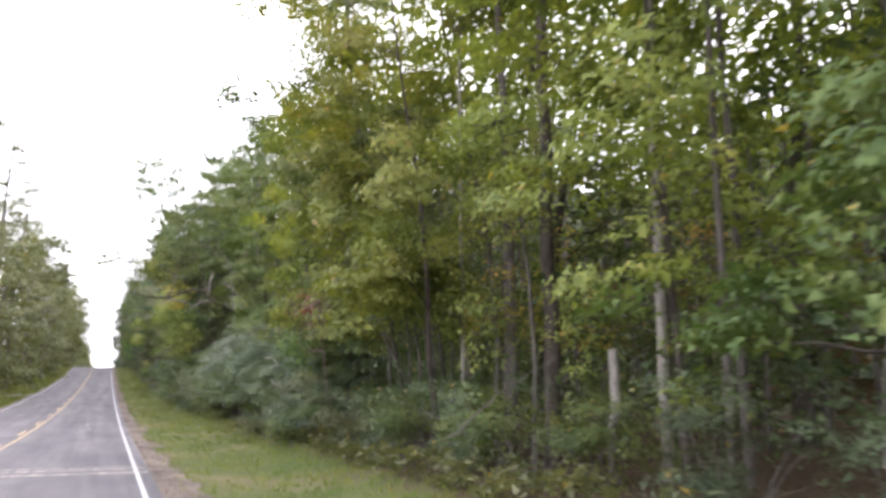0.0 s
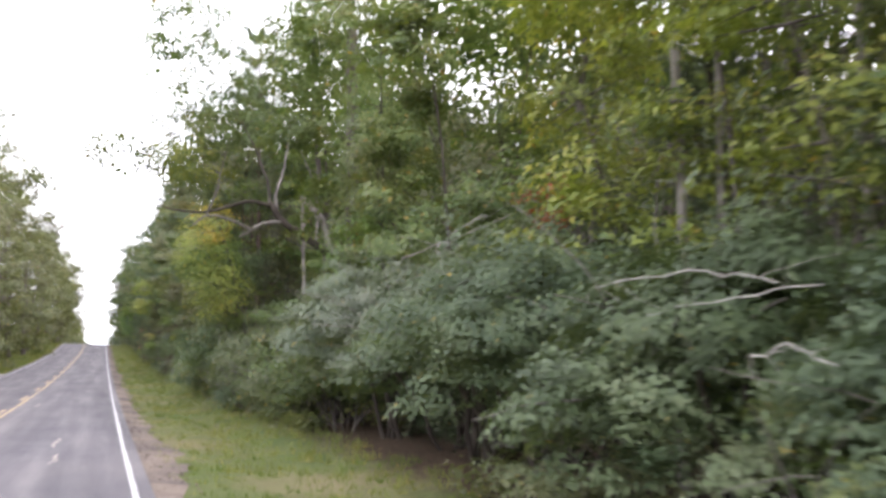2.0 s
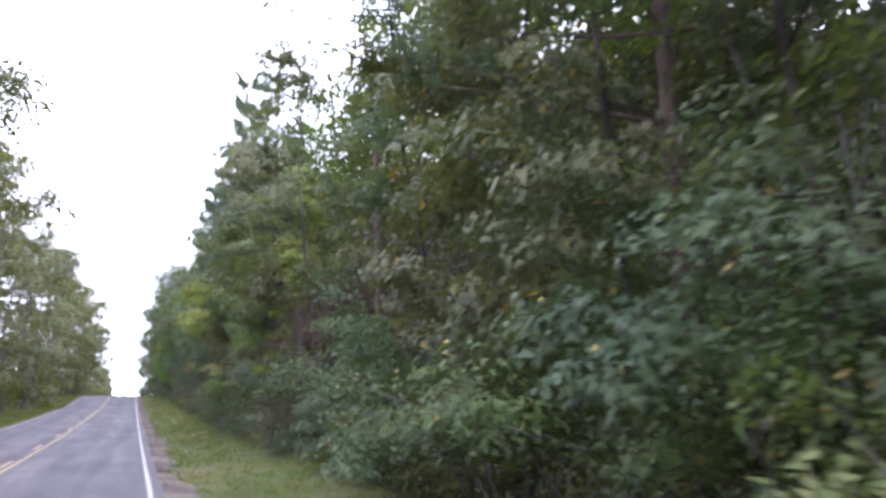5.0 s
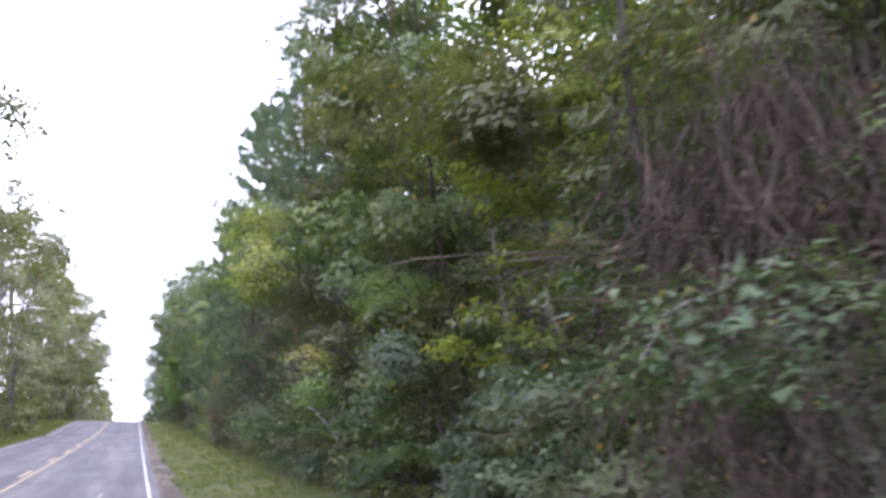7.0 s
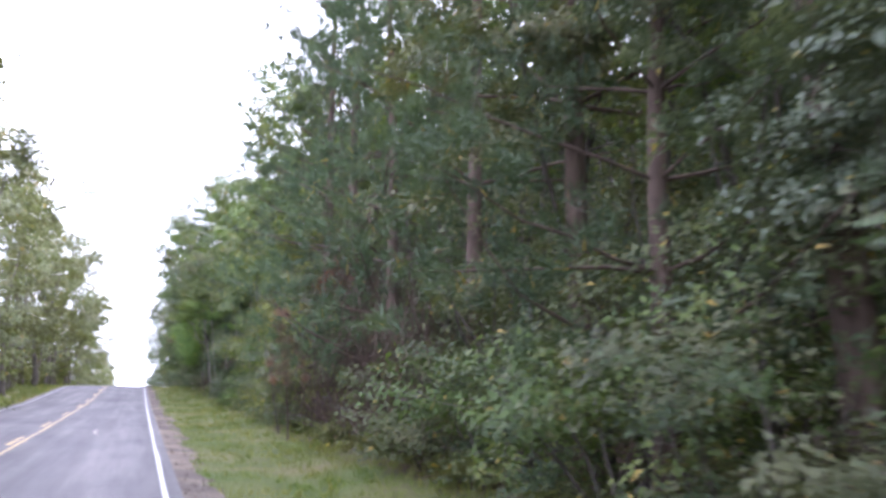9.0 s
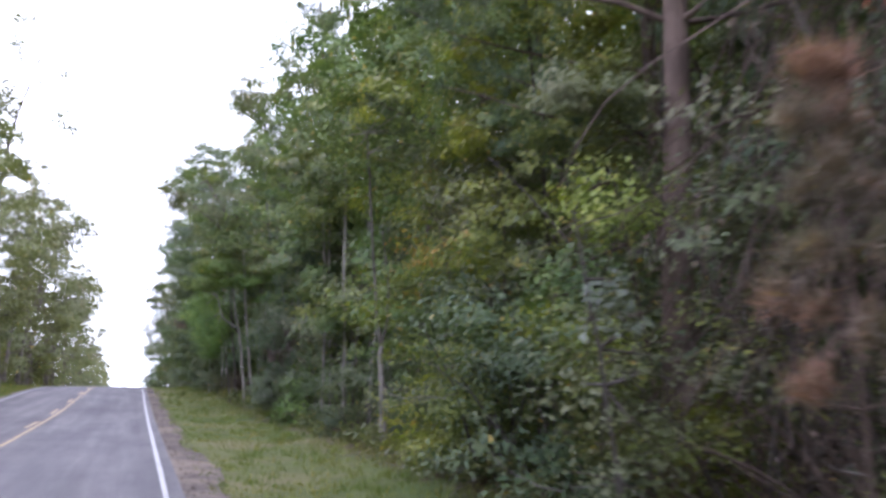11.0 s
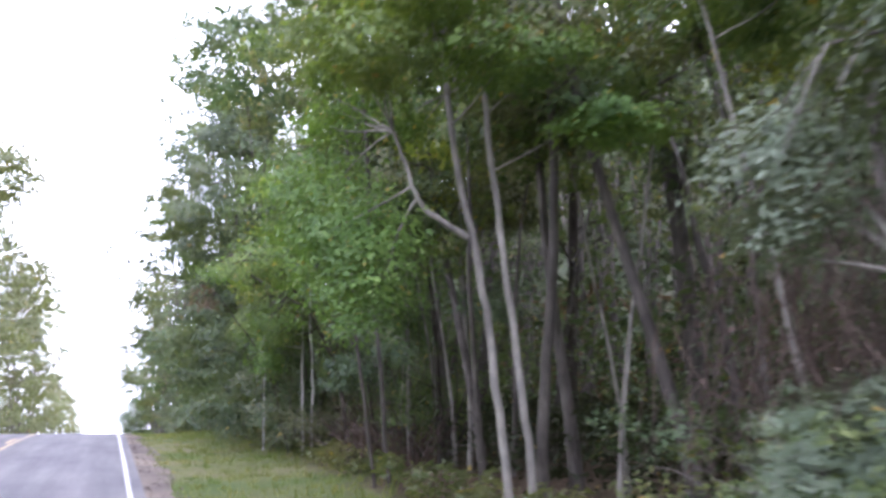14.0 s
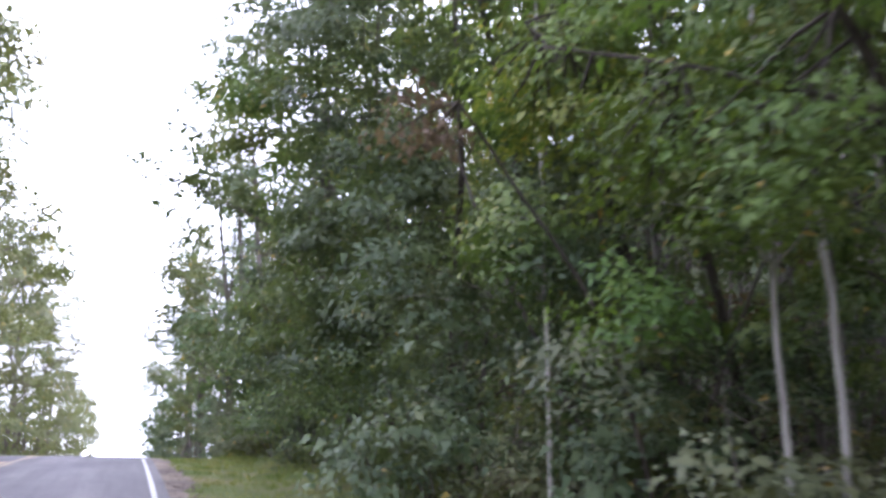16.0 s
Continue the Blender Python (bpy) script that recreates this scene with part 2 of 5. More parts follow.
def pads(rng, boughs, count, reach, lift=0.8, tier=0.3):
    """Places on a bough's leaf layer: a shallow dome, wider than it is high, that droops towards its rim, and which way the layer faces there."""
    b = boughs[rng.integers(0, len(boughs), count)]
    r, a = np.sqrt(rng.uniform(0, 1, count)), rng.uniform(0, 2 * np.pi, count)
    off = np.stack([r * np.cos(a), r * np.sin(a), lift * (0.5 - r * r)], 1) * reach
    off[:, 2] += rng.normal(0, tier, count) * reach
    face = np.stack([r * np.cos(a), r * np.sin(a), np.full(count, 0.8)], 1)
    return b + off, face / np.linalg.norm(face, axis=1, keepdims=True)


def clusters(rng, centres, axis, per, spread, size, face=None, droop=0.3, slim=0.55, vary=0.25, plain=False, tousle=0.42):
    """Leaf sprays round twig ends: leaves lie over one another like shingles and face up and outwards with their spray."""
    k = len(centres) * per
    if face is None:
        face = np.tile([0.0, 0.0, 0.9], (len(centres), 1))
    c, fc = np.repeat(centres, per, axis=0), np.repeat(face, per, axis=0)
    off = rng.normal(0, 1, (k, 3))
    off /= np.linalg.norm(off, axis=1, keepdims=True) + 1e-6
    off[:, 2] = np.abs(off[:, 2]) * 1.15 - 0.35
    off *= rng.uniform(0.05, 1.0, (k, 1)) ** 0.6
    at = c + off * np.array([spread, spread, spread * 0.75]) * 1.5
    away = at - np.asarray(axis, float)[None, :]
    away[:, 2] *= 0.25
    away /= np.linalg.norm(away, axis=1, keepdims=True) + 1e-6
    nor = fc * 0.8 + off * np.array([0.5, 0.5, 0.3]) + away * 0.45 + rng.normal(0, tousle, (k, 3)) + np.array([0, 0, 0.25])
    nor /= np.linalg.norm(nor, axis=1, keepdims=True) + 1e-6
    way = off * np.array([0.45, 0.45, 0.1]) + away * 0.5 + rng.normal(0, 0.8, (k, 3)) - np.array([0, 0, droop])
    way -= nor * (way * nor).sum(1, keepdims=True)
    way /= np.linalg.norm(way, axis=1, keepdims=True) + 1e-6
    side = np.cross(nor, way)
    s = (size * np.exp(rng.normal(0, vary, k)))[:, None]
    if plain:
        v = np.stack([at - side * s * slim * 0.55, at + way * s, at + side * s * slim * 0.55], 1)
        return v.reshape(-1, 3), np.arange(3 * k).reshape(-1, 3)
    v = np.empty((k, 4, 3))
    v[:, 0] = at
    v[:, 1] = at + way * s * 0.42 - side * s * slim * 0.5 + nor * s * 0.05
    v[:, 2] = at + way * s - nor * s * 0.08
    v[:, 3] = at + way * s * 0.42 + side * s * slim * 0.5 + nor * s * 0.05
    return v.reshape(-1, 3), np.arange(4 * k).reshape(-1, 4)


def along(path, t):
    x = np.asarray(t) * (len(path) - 1)
    i = np.clip(x.astype(int), 0, len(path) - 2)
    return path[i] + (path[i + 1] - path[i]) * (x - i)[:, None]


def broadleaf_tree(seed, height, base, reach, girth, leaf="green", bark="grey", limbs=9, clumps=150, per=34, size=0.17, spread=0.42,
                   lean=(0.0, 0.0), droop=0.3, name="broadleaf_tree", label="", wander=0.10, squash=1.0, slim=0.6, limb_parts=True, fine_face=False):
    """A broadleaved tree that stands at its own origin: a tapered trunk, limbs with their branches, and a crown of leaf clusters."""
    rng = np.random.default_rng(seed)
    tree = tagged(new(name), label, "tree")
    trunk = grow(rng, (0, 0, -0.3), (lean[0], lean[1], 1), height * 0.95, 12, wander, 0.02)
    s = np.linspace(0, 1, 12)
    rad = girth * (1 - 0.86 * s) * (1 + 0.5 * np.exp(-s * 14))
    wood_v, wood_f = [tube(trunk, rad, 9)[0]], [tube(trunk, rad, 9)[1]]
    centres = []
    turn = rng.uniform(0, 6.28)
    for i in range(limbs):
        q = (i + rng.uniform(0.1, 0.9)) / limbs
        h = (base + (height - base) * q * 0.93) / height
        root = along(trunk, [h])[0]
        turn += 2.4 + rng.normal(0, 0.35)
        size_here = reach * (0.6 + 0.4 * math.sin(math.pi * min(1, q + 0.15) ** 0.8)) * (1 - 0.55 * q * q) * rng.uniform(0.8, 1.15) * min(1.0, 0.5 + h * height / 14)
        rise = 0.15 + 0.75 * q + rng.normal(0, 0.12)
        way = np.array([math.cos(turn), math.sin(turn), rise * squash])
        path = grow(rng, root, way, size_here, 7, 0.28, 0.02)
        r0 = max(0.012, girth * (1 - 0.86 * h) * 0.32)
        vs, fs = tube(path, r0 * np.linspace(1, 0.2, 7), 5)
        vl, fl = [vs], [fs]
        twigs = 5 if limb_parts else 3
        for j in range(twigs):
            at = 0.3 + 0.7 * (j + rng.uniform(0, 1)) / twigs
            p0 = along(path, [min(at, 0.99)])[0]
            w = (path[-1] - path[0]) / size_here + rng.normal(0, 0.65, 3) * np.array([1, 1, 0.6])
            twig = grow(rng, p0, w, size_here * rng.uniform(0.25, 0.5), 4, 0.35, 0.03)
            v2, f2 = tube(twig, r0 * 0.4 * np.linspace(1, 0.25, 4), 4)
            vl.append(v2)
            fl.append(f2)
            centres.append(along(twig, rng.uniform(0.35, 1.0, 5)))
        centres.append(along(path, rng.uniform(0.55, 1.0, 5)))
        if limb_parts:
            part("limb", mesh_from("limb", vl, fl, BARK[bark], True), tree)
        else:
            wood_v += vl
            wood_f += fl
    part("trunk", mesh_from("trunk", wood_v, wood_f, BARK[bark], True), tree)
    centres.append(along(trunk, rng.uniform(0.85, 1.0, 4)))
    centres = np.concatenate(centres)
    # boughs: domed layers of a few sprays each, with gaps between them
    many = max(8, clumps // 5)
    bough = centres[rng.integers(0, len(centres), many)] + rng.normal(0, spread * 0.4, (many, 3))
    if fine_face:
        # boughs that hang before the trunk on the open side
        q = along(trunk, rng.uniform((base + 0.4) / height, 0.66, 14))
        bough = np.concatenate([bough, q + np.stack([-rng.uniform(0.5, 1.9, 14), rng.normal(0, 1.0, 14), rng.normal(-0.2, 0.2, 14)], 1)])
    centres, face = pads(rng, bough, clumps, spread * 2.1, tier=0.3 if fine_face else 0.6)
    if fine_face:
        # it keeps clear of the road, and is thin on the side that turns to the dark wood
        clear = ((centres[:, 0] > -2.3) | (centres[:, 2] > 7.0)) & ((centres[:, 0] < 1.3) | (rng.uniform(0, 1, len(centres)) < 0.35))
        centres, face = centres[clear], face[clear]
        # the side towards the road is seen from near by: more and smaller leaves there
        near = (centres[:, 0] < 0.5) & (centres[:, 2] < 9.0)
        v, f = clusters(rng, centres[near], trunk[6], int(per * 2.8), spread * 0.95, size * 0.64, face[near], droop, slim, 0.3, plain=True)
        v2, f2 = clusters(rng, centres[~near], trunk[6], int(per * 2.0), spread * 0.95, size * 0.82, face[~near], droop, slim, plain=True)
        v, f = [v, v2], [f, f2]
    else:
        v, f = clusters(rng, centres, trunk[6], int(per * 1.7), spread, size * 0.78, face, droop, slim, plain=True)
    part("crown", mesh_from("crown", v, f, LEAF[leaf]), tree)
    return tree


def shrub(seed, height, reach, leaf="green", bark="grey", stems=6, clumps=56, per=42, size=0.096, spread=0.32, droop=0.3,
          arch=0.05, name="shrub", label="", slim=0.5, low=0.14, skirt=40):
    """A shrub: arching stems from one foot, leafy down to the ground."""
    rng = np.random.default_rng(seed)
    bush = tagged(new(name), label, "shrub")
    centres = []
    for i in range(stems):
        a = i * 2.4 + rng.normal(0, 0.4)
        tilt = rng.uniform(0.25, 1.1) * reach / height
        length = height * rng.uniform(0.75, 1.1)
        path = grow(rng, (0.15 * math.cos(a), 0.15 * math.sin(a), -0.15), (math.cos(a) * tilt, math.sin(a) * tilt, 1), length, 8, 0.2, -arch)
        vl, fl = tube(path, 0.012 * height ** 0.6 * np.linspace(1.3, 0.3, 8), 5)
        part("stem", mesh_from("stem", vl, fl, BARK[bark], True), bush)
        pts = along(path, rng.uniform(0.2, 1.0, 22))
        centres.append(pts + rng.normal(0, 1, pts.shape) * np.array([reach * 0.28, reach * 0.28, height * 0.06]))
    # bare twigs that stick out through the leaves
    tv, tf = [], []
    for i in range(14):
        c = centres[int(rng.integers(0, len(centres)))][int(rng.integers(0, 22))]
        p = grow(rng, c, c * np.array([1, 1, 0.2]) + rng.normal(0, 0.5, 3), rng.uniform(0.5, 1.1), 5, 0.35)
        v2, f2 = tube(p, rng.uniform(0.004, 0.008) * np.linspace(1, 0.4, 5), 3)
        tv.append(v2)
        tf.append(f2)
    tagged(part("brushwood", mesh_from("brushwood", tv, tf, BARK["dead"], True), bush), "thin pale bare twigs", kind="stuff")
    # skirts of foliage near the ground
    a = rng.uniform(0, 6.28, skirt)
    rr = reach * np.sqrt(rng.uniform(0.15, 1.0, skirt))
    centres.append(np.stack([rr * np.cos(a), rr * np.sin(a), height * rng.uniform(low, max(0.45, low + 0.12), skirt)], 1))
    centres = np.concatenate(centres)
    centres[:, 2] = np.maximum(centres[:, 2], height * low)
    bough = centres[rng.integers(0, len(centres), max(8, clumps // 5))]
    centres, face = pads(rng, bough, clumps, spread * 1.9, 0.55)
    v, f = clusters(rng, centres, (0, 0, height * 0.4), int(per * 1.7), spread, size * 0.86, face, droop, slim, plain=True)
    v[:, 2] = np.maximum(v[:, 2], 0.01)
    part("foliage", mesh_from("foliage", v, f, LEAF[leaf]), bush)
    return bush


def mounded_shrub(seed, height, reach, leaf="dark", bark="dark", lobes=24, sprays=460, per=88, size=0.072, slim=0.42, under=0.3, name="shrub", label=""):
    """A broad evergreen shrub: crooked stems under a lumpy dome of fine drooping sprays, hollow and dark below."""
    rng = np.random.default_rng(seed)
    bush = tagged(new(name), label, "shrub")
    a = np.arange(lobes) * 2.4 + rng.normal(0, 0.2, lobes)
    up = np.clip((np.arange(lobes) + 0.5) / lobes + rng.normal(0, 0.05, lobes), 0, 1)
    flat = np.sqrt(1 - up ** 2 * 0.96)
    wide = reach * rng.uniform(0.62, 0.86, lobes)
    lobe = np.stack([wide * flat * np.cos(a), wide * flat * np.sin(a), height * (under + (0.86 - under) * up)], 1)
    for i in range(7):
        tip = lobe[int(rng.integers(0, lobes))]
        foot = np.array([0.25 * math.cos(i * 0.9), 0.25 * math.sin(i * 0.9), -0.2])
        t = np.linspace(0, 1, 8)[:, None]
        path = foot + (tip - foot) * t + np.array([0, 0, 0.5]) * np.sin(t * math.pi) + rng.normal(0, 0.05, (8, 3)) * (t > 0)
        part("stem", mesh_from("stem", *tube(path, np.linspace(0.05, 0.015, 8), 6), BARK[bark], True), bush)
    tv, tf = [], []
    for i in range(18):
        c = lobe[int(rng.integers(0, lobes))] * np.array([1.0, 1.0, 1.05])
        p = grow(rng, c, c * np.array([1, 1, 0.15]) + rng.normal(0, 0.7, 3), rng.uniform(0.9, 1.7), 6, 0.3)
        v2, f2 = tube(p, rng.uniform(0.006, 0.011) * np.linspace(1, 0.4, 6), 4)
        tv.append(v2)
        tf.append(f2)
    tagged(part("brushwood", mesh_from("brushwood", tv, tf, BARK["dead"], True), bush), "thin pale bare twigs", kind="stuff")
    centres, face = pads(rng, lobe, sprays, reach * 0.42, 1.0, 0.2)
    v, f = clusters(rng, centres, (0, 0, height * 0.35), per, 0.24, size, face, 0.55, slim, 0.3, plain=True, tousle=0.36)
    v[:, 2] = np.maximum(v[:, 2], 0.02)
    part("foliage", mesh_from("foliage", v, f, LEAF[leaf]), bush)
    return bush


def needle_tufts(rng, centres, ways, count=26, length=0.2, width=0.016):
    """Tufts of long needles, each a bundle that fans out from a twig end."""
    c = np.repeat(centres, count, axis=0)
    w = np.repeat(ways, count, axis=0) * 0.7 + rng.normal(0, 0.75, (len(c), 3))
    w /= np.linalg.norm(w, axis=1, keepdims=True)
    side = np.cross(w, rng.normal(0, 1, w.shape))
    side /= np.linalg.norm(side, axis=1, keepdims=True)
    s = (length * rng.uniform(0.7, 1.15, len(c)))[:, None]
    root = c - w * 0.03 + rng.normal(0, 0.05, c.shape)
    v = np.stack([root - side * width * 0.5, root + side * width * 0.5, root + w * s], 1)
    return v.reshape(-1, 3), np.arange(3 * len(c)).reshape(-1, 3)


def pine_tree(seed, height, base, reach, girth, leaf="pine", bark="red", whorls=10, tufts=20, count=38, length=0.21, width=0.017, name="pine_tree", label=""):
    """A pine: a straight trunk, whorls of limbs and tufts of long needles."""
    rng = np.random.default_rng(seed)
    tree = tagged(new(name), label, "pine")
    trunk = grow(rng, (0, 0, -0.3), (rng.normal(0, 0.02), rng.normal(0, 0.02), 1), height, 12, 0.03, 0.02)
    s = np.linspace(0, 1, 12)
    part("trunk", mesh_from("trunk", *tube(trunk, girth * (1 - 0.9 * s) * (1 + 0.35 * np.exp(-s * 14)), 9), BARK[bark], True), tree)
    cs, ws = [], []
    for i in range(whorls):
        q = i / (whorls - 1)
        h = (base + (height * 0.97 - base) * q) / height
        vl, fl = [], []
        for j in range(4):
            a = j * 1.57 + i * 0.8 + rng.normal(0, 0.3)
            size_here = reach * (1 - 0.75 * q) * rng.uniform(0.7, 1.15)
            path = grow(rng, along(trunk, [h])[0], (math.cos(a), math.sin(a), 0.15 + 0.5 * q), size_here, 6, 0.22, 0.05)
            v2, f2 = tube(path, girth * 0.22 * (1 - 0.7 * q) * np.linspace(1, 0.2, 6), 4)
            vl.append(v2)
            fl.append(f2)
            pts = along(path, rng.uniform(0.35, 1.0, tufts)) + rng.normal(0, 0.16, (tufts, 3)) * size_here * 0.7
            pts[-1] = path[-1]
            cs.append(pts)
            ws.append(np.tile((path[-1] - path[2]) / (np.linalg.norm(path[-1] - path[2]) + 1e-9), (tufts, 1)) + np.array([0, 0, 0.4]))
        for v2, f2 in zip(vl, fl):
            part("limb", mesh_from("limb", v2, f2, BARK[bark], True), tree)
    v, f = needle_tufts(rng, np.concatenate(cs), np.concatenate(ws), count, length, width)
    part("needles", mesh_from("needles", v, f, LEAF[leaf]), tree)
    return tree


def stemmed_tree(seed, foot, stems, foliage, name="broadleaf_tree", label="", category="tree"):
    """A tree of a known habit: stems (bark, radii at foot and tip, a few points over its foot) and leaf masses (leaf, centre, half-axes, leaves, leaf length)."""
    rng = np.random.default_rng(seed)
    tree = tagged(new(name), label, category)
    tips = []
    for k, (bark, r0, r1, pts) in enumerate(stems):
        pts = np.array(pts, float)
        n = 5 * (len(pts) - 1) + 1
        t = np.linspace(0, 1, n)
        path = np.stack([np.interp(t, np.linspace(0, 1, len(pts)), pts[:, c]) for c in range(3)], 1)
        for _ in range(2):
            path[1:-1] = (path[:-2] + 2 * path[1:-1] + path[2:]) / 4
        path[1:-1] += rng.normal(0, 0.10 * r0 + 0.004, path[1:-1].shape)
        part("trunk" if k == 0 else "limb", mesh_from("stem", *tube(path, np.linspace(r0, r1, n), 8), BARK[bark], True), tree)
        tips.append(path[n // 2:])
    tips = np.concatenate(tips)
    for leaf, mid, half, count, size in foliage:
        mid, half = np.array(mid, float), np.array(half, float)
        k = max(6, count // 24)
        q = rng.normal(0, 1, (k, 3))
        q = q / np.linalg.norm(q, axis=1, keepdims=True) * rng.uniform(0.15, 1.0, (k, 1)) ** 0.5
        centres = mid + q * half
        face = q / half
        face[:, 2] = np.abs(face[:, 2]) + 0.5
        face /= np.linalg.norm(face, axis=1, keepdims=True)
        for c in centres[: min(14, max(4, k // 3))]:
            near = tips[np.argmin(((tips - c) ** 2).sum(1))]
            if np.linalg.norm(c - near) > 1.3:
                continue
            way = c - near
            twig = grow(rng, near, way, float(np.linalg.norm(way)), 5, 0.16)
            twig += np.linspace(0, 1, 5)[:, None] * (c - twig[-1])
            part("twig", mesh_from("twig", *tube(twig, np.linspace(0.018, 0.005, 5), 4), BARK[stems[0][0]], True), tree)
        v, f = clusters(rng, centres, mid, 40, min(0.34, 0.4 * float(half.min()) + 0.08), size * 0.8, face)
        part("foliage", mesh_from("foliage", v, f, LEAF[leaf]), tree)
    tree.location = (foot[0], foot[1], ground_z(*foot))
    return tree


def vine_curtain(seed, length, height, foot=0.0, strands=260, bits=420, label="", leaf="brown"):
    """A curtain of dry vines: thin strands that hang and loop from above, with withered leaves."""
    rng = np.random.default_rng(seed)
    thing = tagged(new("vine_curtain"), label, "vine")
    vl, fl, pts = [], [], []
    for _ in range(strands):
        y = rng.uniform(-length / 2, length / 2)
        top = foot + (height - foot) * rng.uniform(0.35, 1.0) * (1 - 0.35 * abs(2 * y / length) ** 2)
        x = rng.normal(0, 0.55)
        path = grow(rng, (x, y, top), (rng.normal(0, 0.25), rng.normal(0, 0.35), -1), top * rng.uniform(0.6, 1.0), 9, 0.42, -0.05)
        path[:, 2] = np.maximum(path[:, 2], foot * rng.uniform(0.7, 1.2))
        v2, f2 = tube(path, rng.uniform(0.005, 0.013) * np.linspace(1.0, 0.6, 9), 3)
        vl.append(v2)
        fl.append(f2)
        pts.append(along(path, rng.uniform(0, 1, 12)))
    part("tangle", mesh_from("tangle", vl, fl, BARK["vine"]), thing)
    pts = np.concatenate(pts)
    at = pts[rng.integers(0, len(pts), bits)] + rng.normal(0, 0.09, (bits, 3))
    at[:, 2] = np.maximum(at[:, 2], 0.03)
    v, f = leaves(rng, at, np.tile([-0.5, 0, -0.3], (bits, 1)), 0.075, droop=0.7, flat=0.3)
    part("foliage", mesh_from("withered_foliage", v, f, LEAF[leaf]), thing)
    return thing


def dead_branch(seed, points, r0, r1, bark="dead", forks=3, label="bleached bare dead branch", name="dead_branch"):
    """A bare branch through a few points, with short forks."""
    rng = np.random.default_rng(seed)
    pts = np.array(points, float)
    t = np.linspace(0, 1, 4 * len(pts))
    path = np.stack([np.interp(t, np.linspace(0, 1, len(pts)), pts[:, k]) for k in range(3)], 1)
    path[1:-1] = (path[:-2] + 2 * path[1:-1] + path[2:]) / 4
    path[1:-1] += rng.normal(0, 0.02, path[1:-1].shape)
    thing = tagged(new(name), label, "branch")
    thing.location = path[0]
    part("stem", mesh_from("stem", *tube(path - path[0], np.linspace(r0, r1, len(path)), 6), BARK[bark], True), thing)
    length = np.linalg.norm(path[-1] - path[0])
    for _ in range(forks):
        a = rng.uniform(0.3, 0.95)
        twig = grow(rng, along(path, [a])[0], (path[-1] - path[0]) / length + rng.normal(0, 0.7, 3), length * rng.uniform(0.12, 0.3), 5, 0.4)
        part("twig", mesh_from("twig", *tube(twig - path[0], (r0 + (r1 - r0) * a) * 0.55 * np.linspace(1, 0.4, 5), 4), BARK[bark], True), thing)
    return thing


def placed(ob, x, y, turn=0.0, scale=1.0, tall=None, sink=0.0):
    """Stand a thing on the ground."""
    ob.matrix_basis = Matrix.LocRotScale((x, y, ground_z(x, y) - sink), Euler((0, 0, radians(turn))), (scale, scale, tall or scale))
    return ob


def again(ob, x, y, turn=0.0, scale=1.0, tall=None, sink=0.0):
    """A copy of a thing that stands elsewhere."""
    made = copy_thing(ob, Matrix())
    made.scale = (1, 1, 1)
    return placed(made, x, y, turn, scale, tall, sink)


# ---- the lie of the land ----
PROFILE = [
    (-420, 1.60), (-200, 1.20), (-100, 0.90), (-40, 0.36), (0, 0.00), (8, -0.08), (16, -0.18), (24, -0.31), (32, -0.42), (40, -0.48), (48,
    -0.49), (56, -0.46), (64, -0.40), (72, -0.30), (80, -0.18), (88, -0.05), (96, 0.12), (104, 0.30), (112, 0.50), (120, 0.72), (128, 0.96),
    (136, 1.19), (144, 1.47), (152, 1.85), (155, 2.01), (160, 2.25), (165, 2.50), (170, 2.72), (175, 2.88), (180, 2.98), (185, 2.99), (190,
    2.93), (200, 2.62), (215, 1.90), (240, 0.50), (300, -3.00), (600, -15.00), (1500, -20.00),
]
GRID_Y = np.arange(-420, 1500, 1.0)
_z = np.interp(GRID_Y, [p[0] for p in PROFILE], [p[1] for p in PROFILE])
_k = np.exp(-np.arange(-9, 10) ** 2 / 18.0)
GRID_Z = np.convolve(np.pad(_z, 9, mode="edge"), _k / _k.sum(), "valid")
CENTRE, EDGE_R, EDGE_L, LINE_R, LINE_L = -2.62, 0.62, -5.82, 0.40, -5.60


def road_z(y):
    return np.interp(y, GRID_Y, GRID_Z)


def cross_z(x):
    """Height over the road: crowned verges, a shallow ditch, then the wood's floor."""
    return np.interp(x, [-60, -14, -9.5, -7.4, -6.1, -5.82, 0.62, 1.0, 2.6, 4.2, 7.0, 16, 60], [0.6, 0.45, 0.12, -0.16, -0.05, -0.02, -0.02, -0.05, -0.14, 0.0, 0.12, 0.3, 0.6])


def ground_z(x, y):
    return float(road_z(y) + cross_z(x))


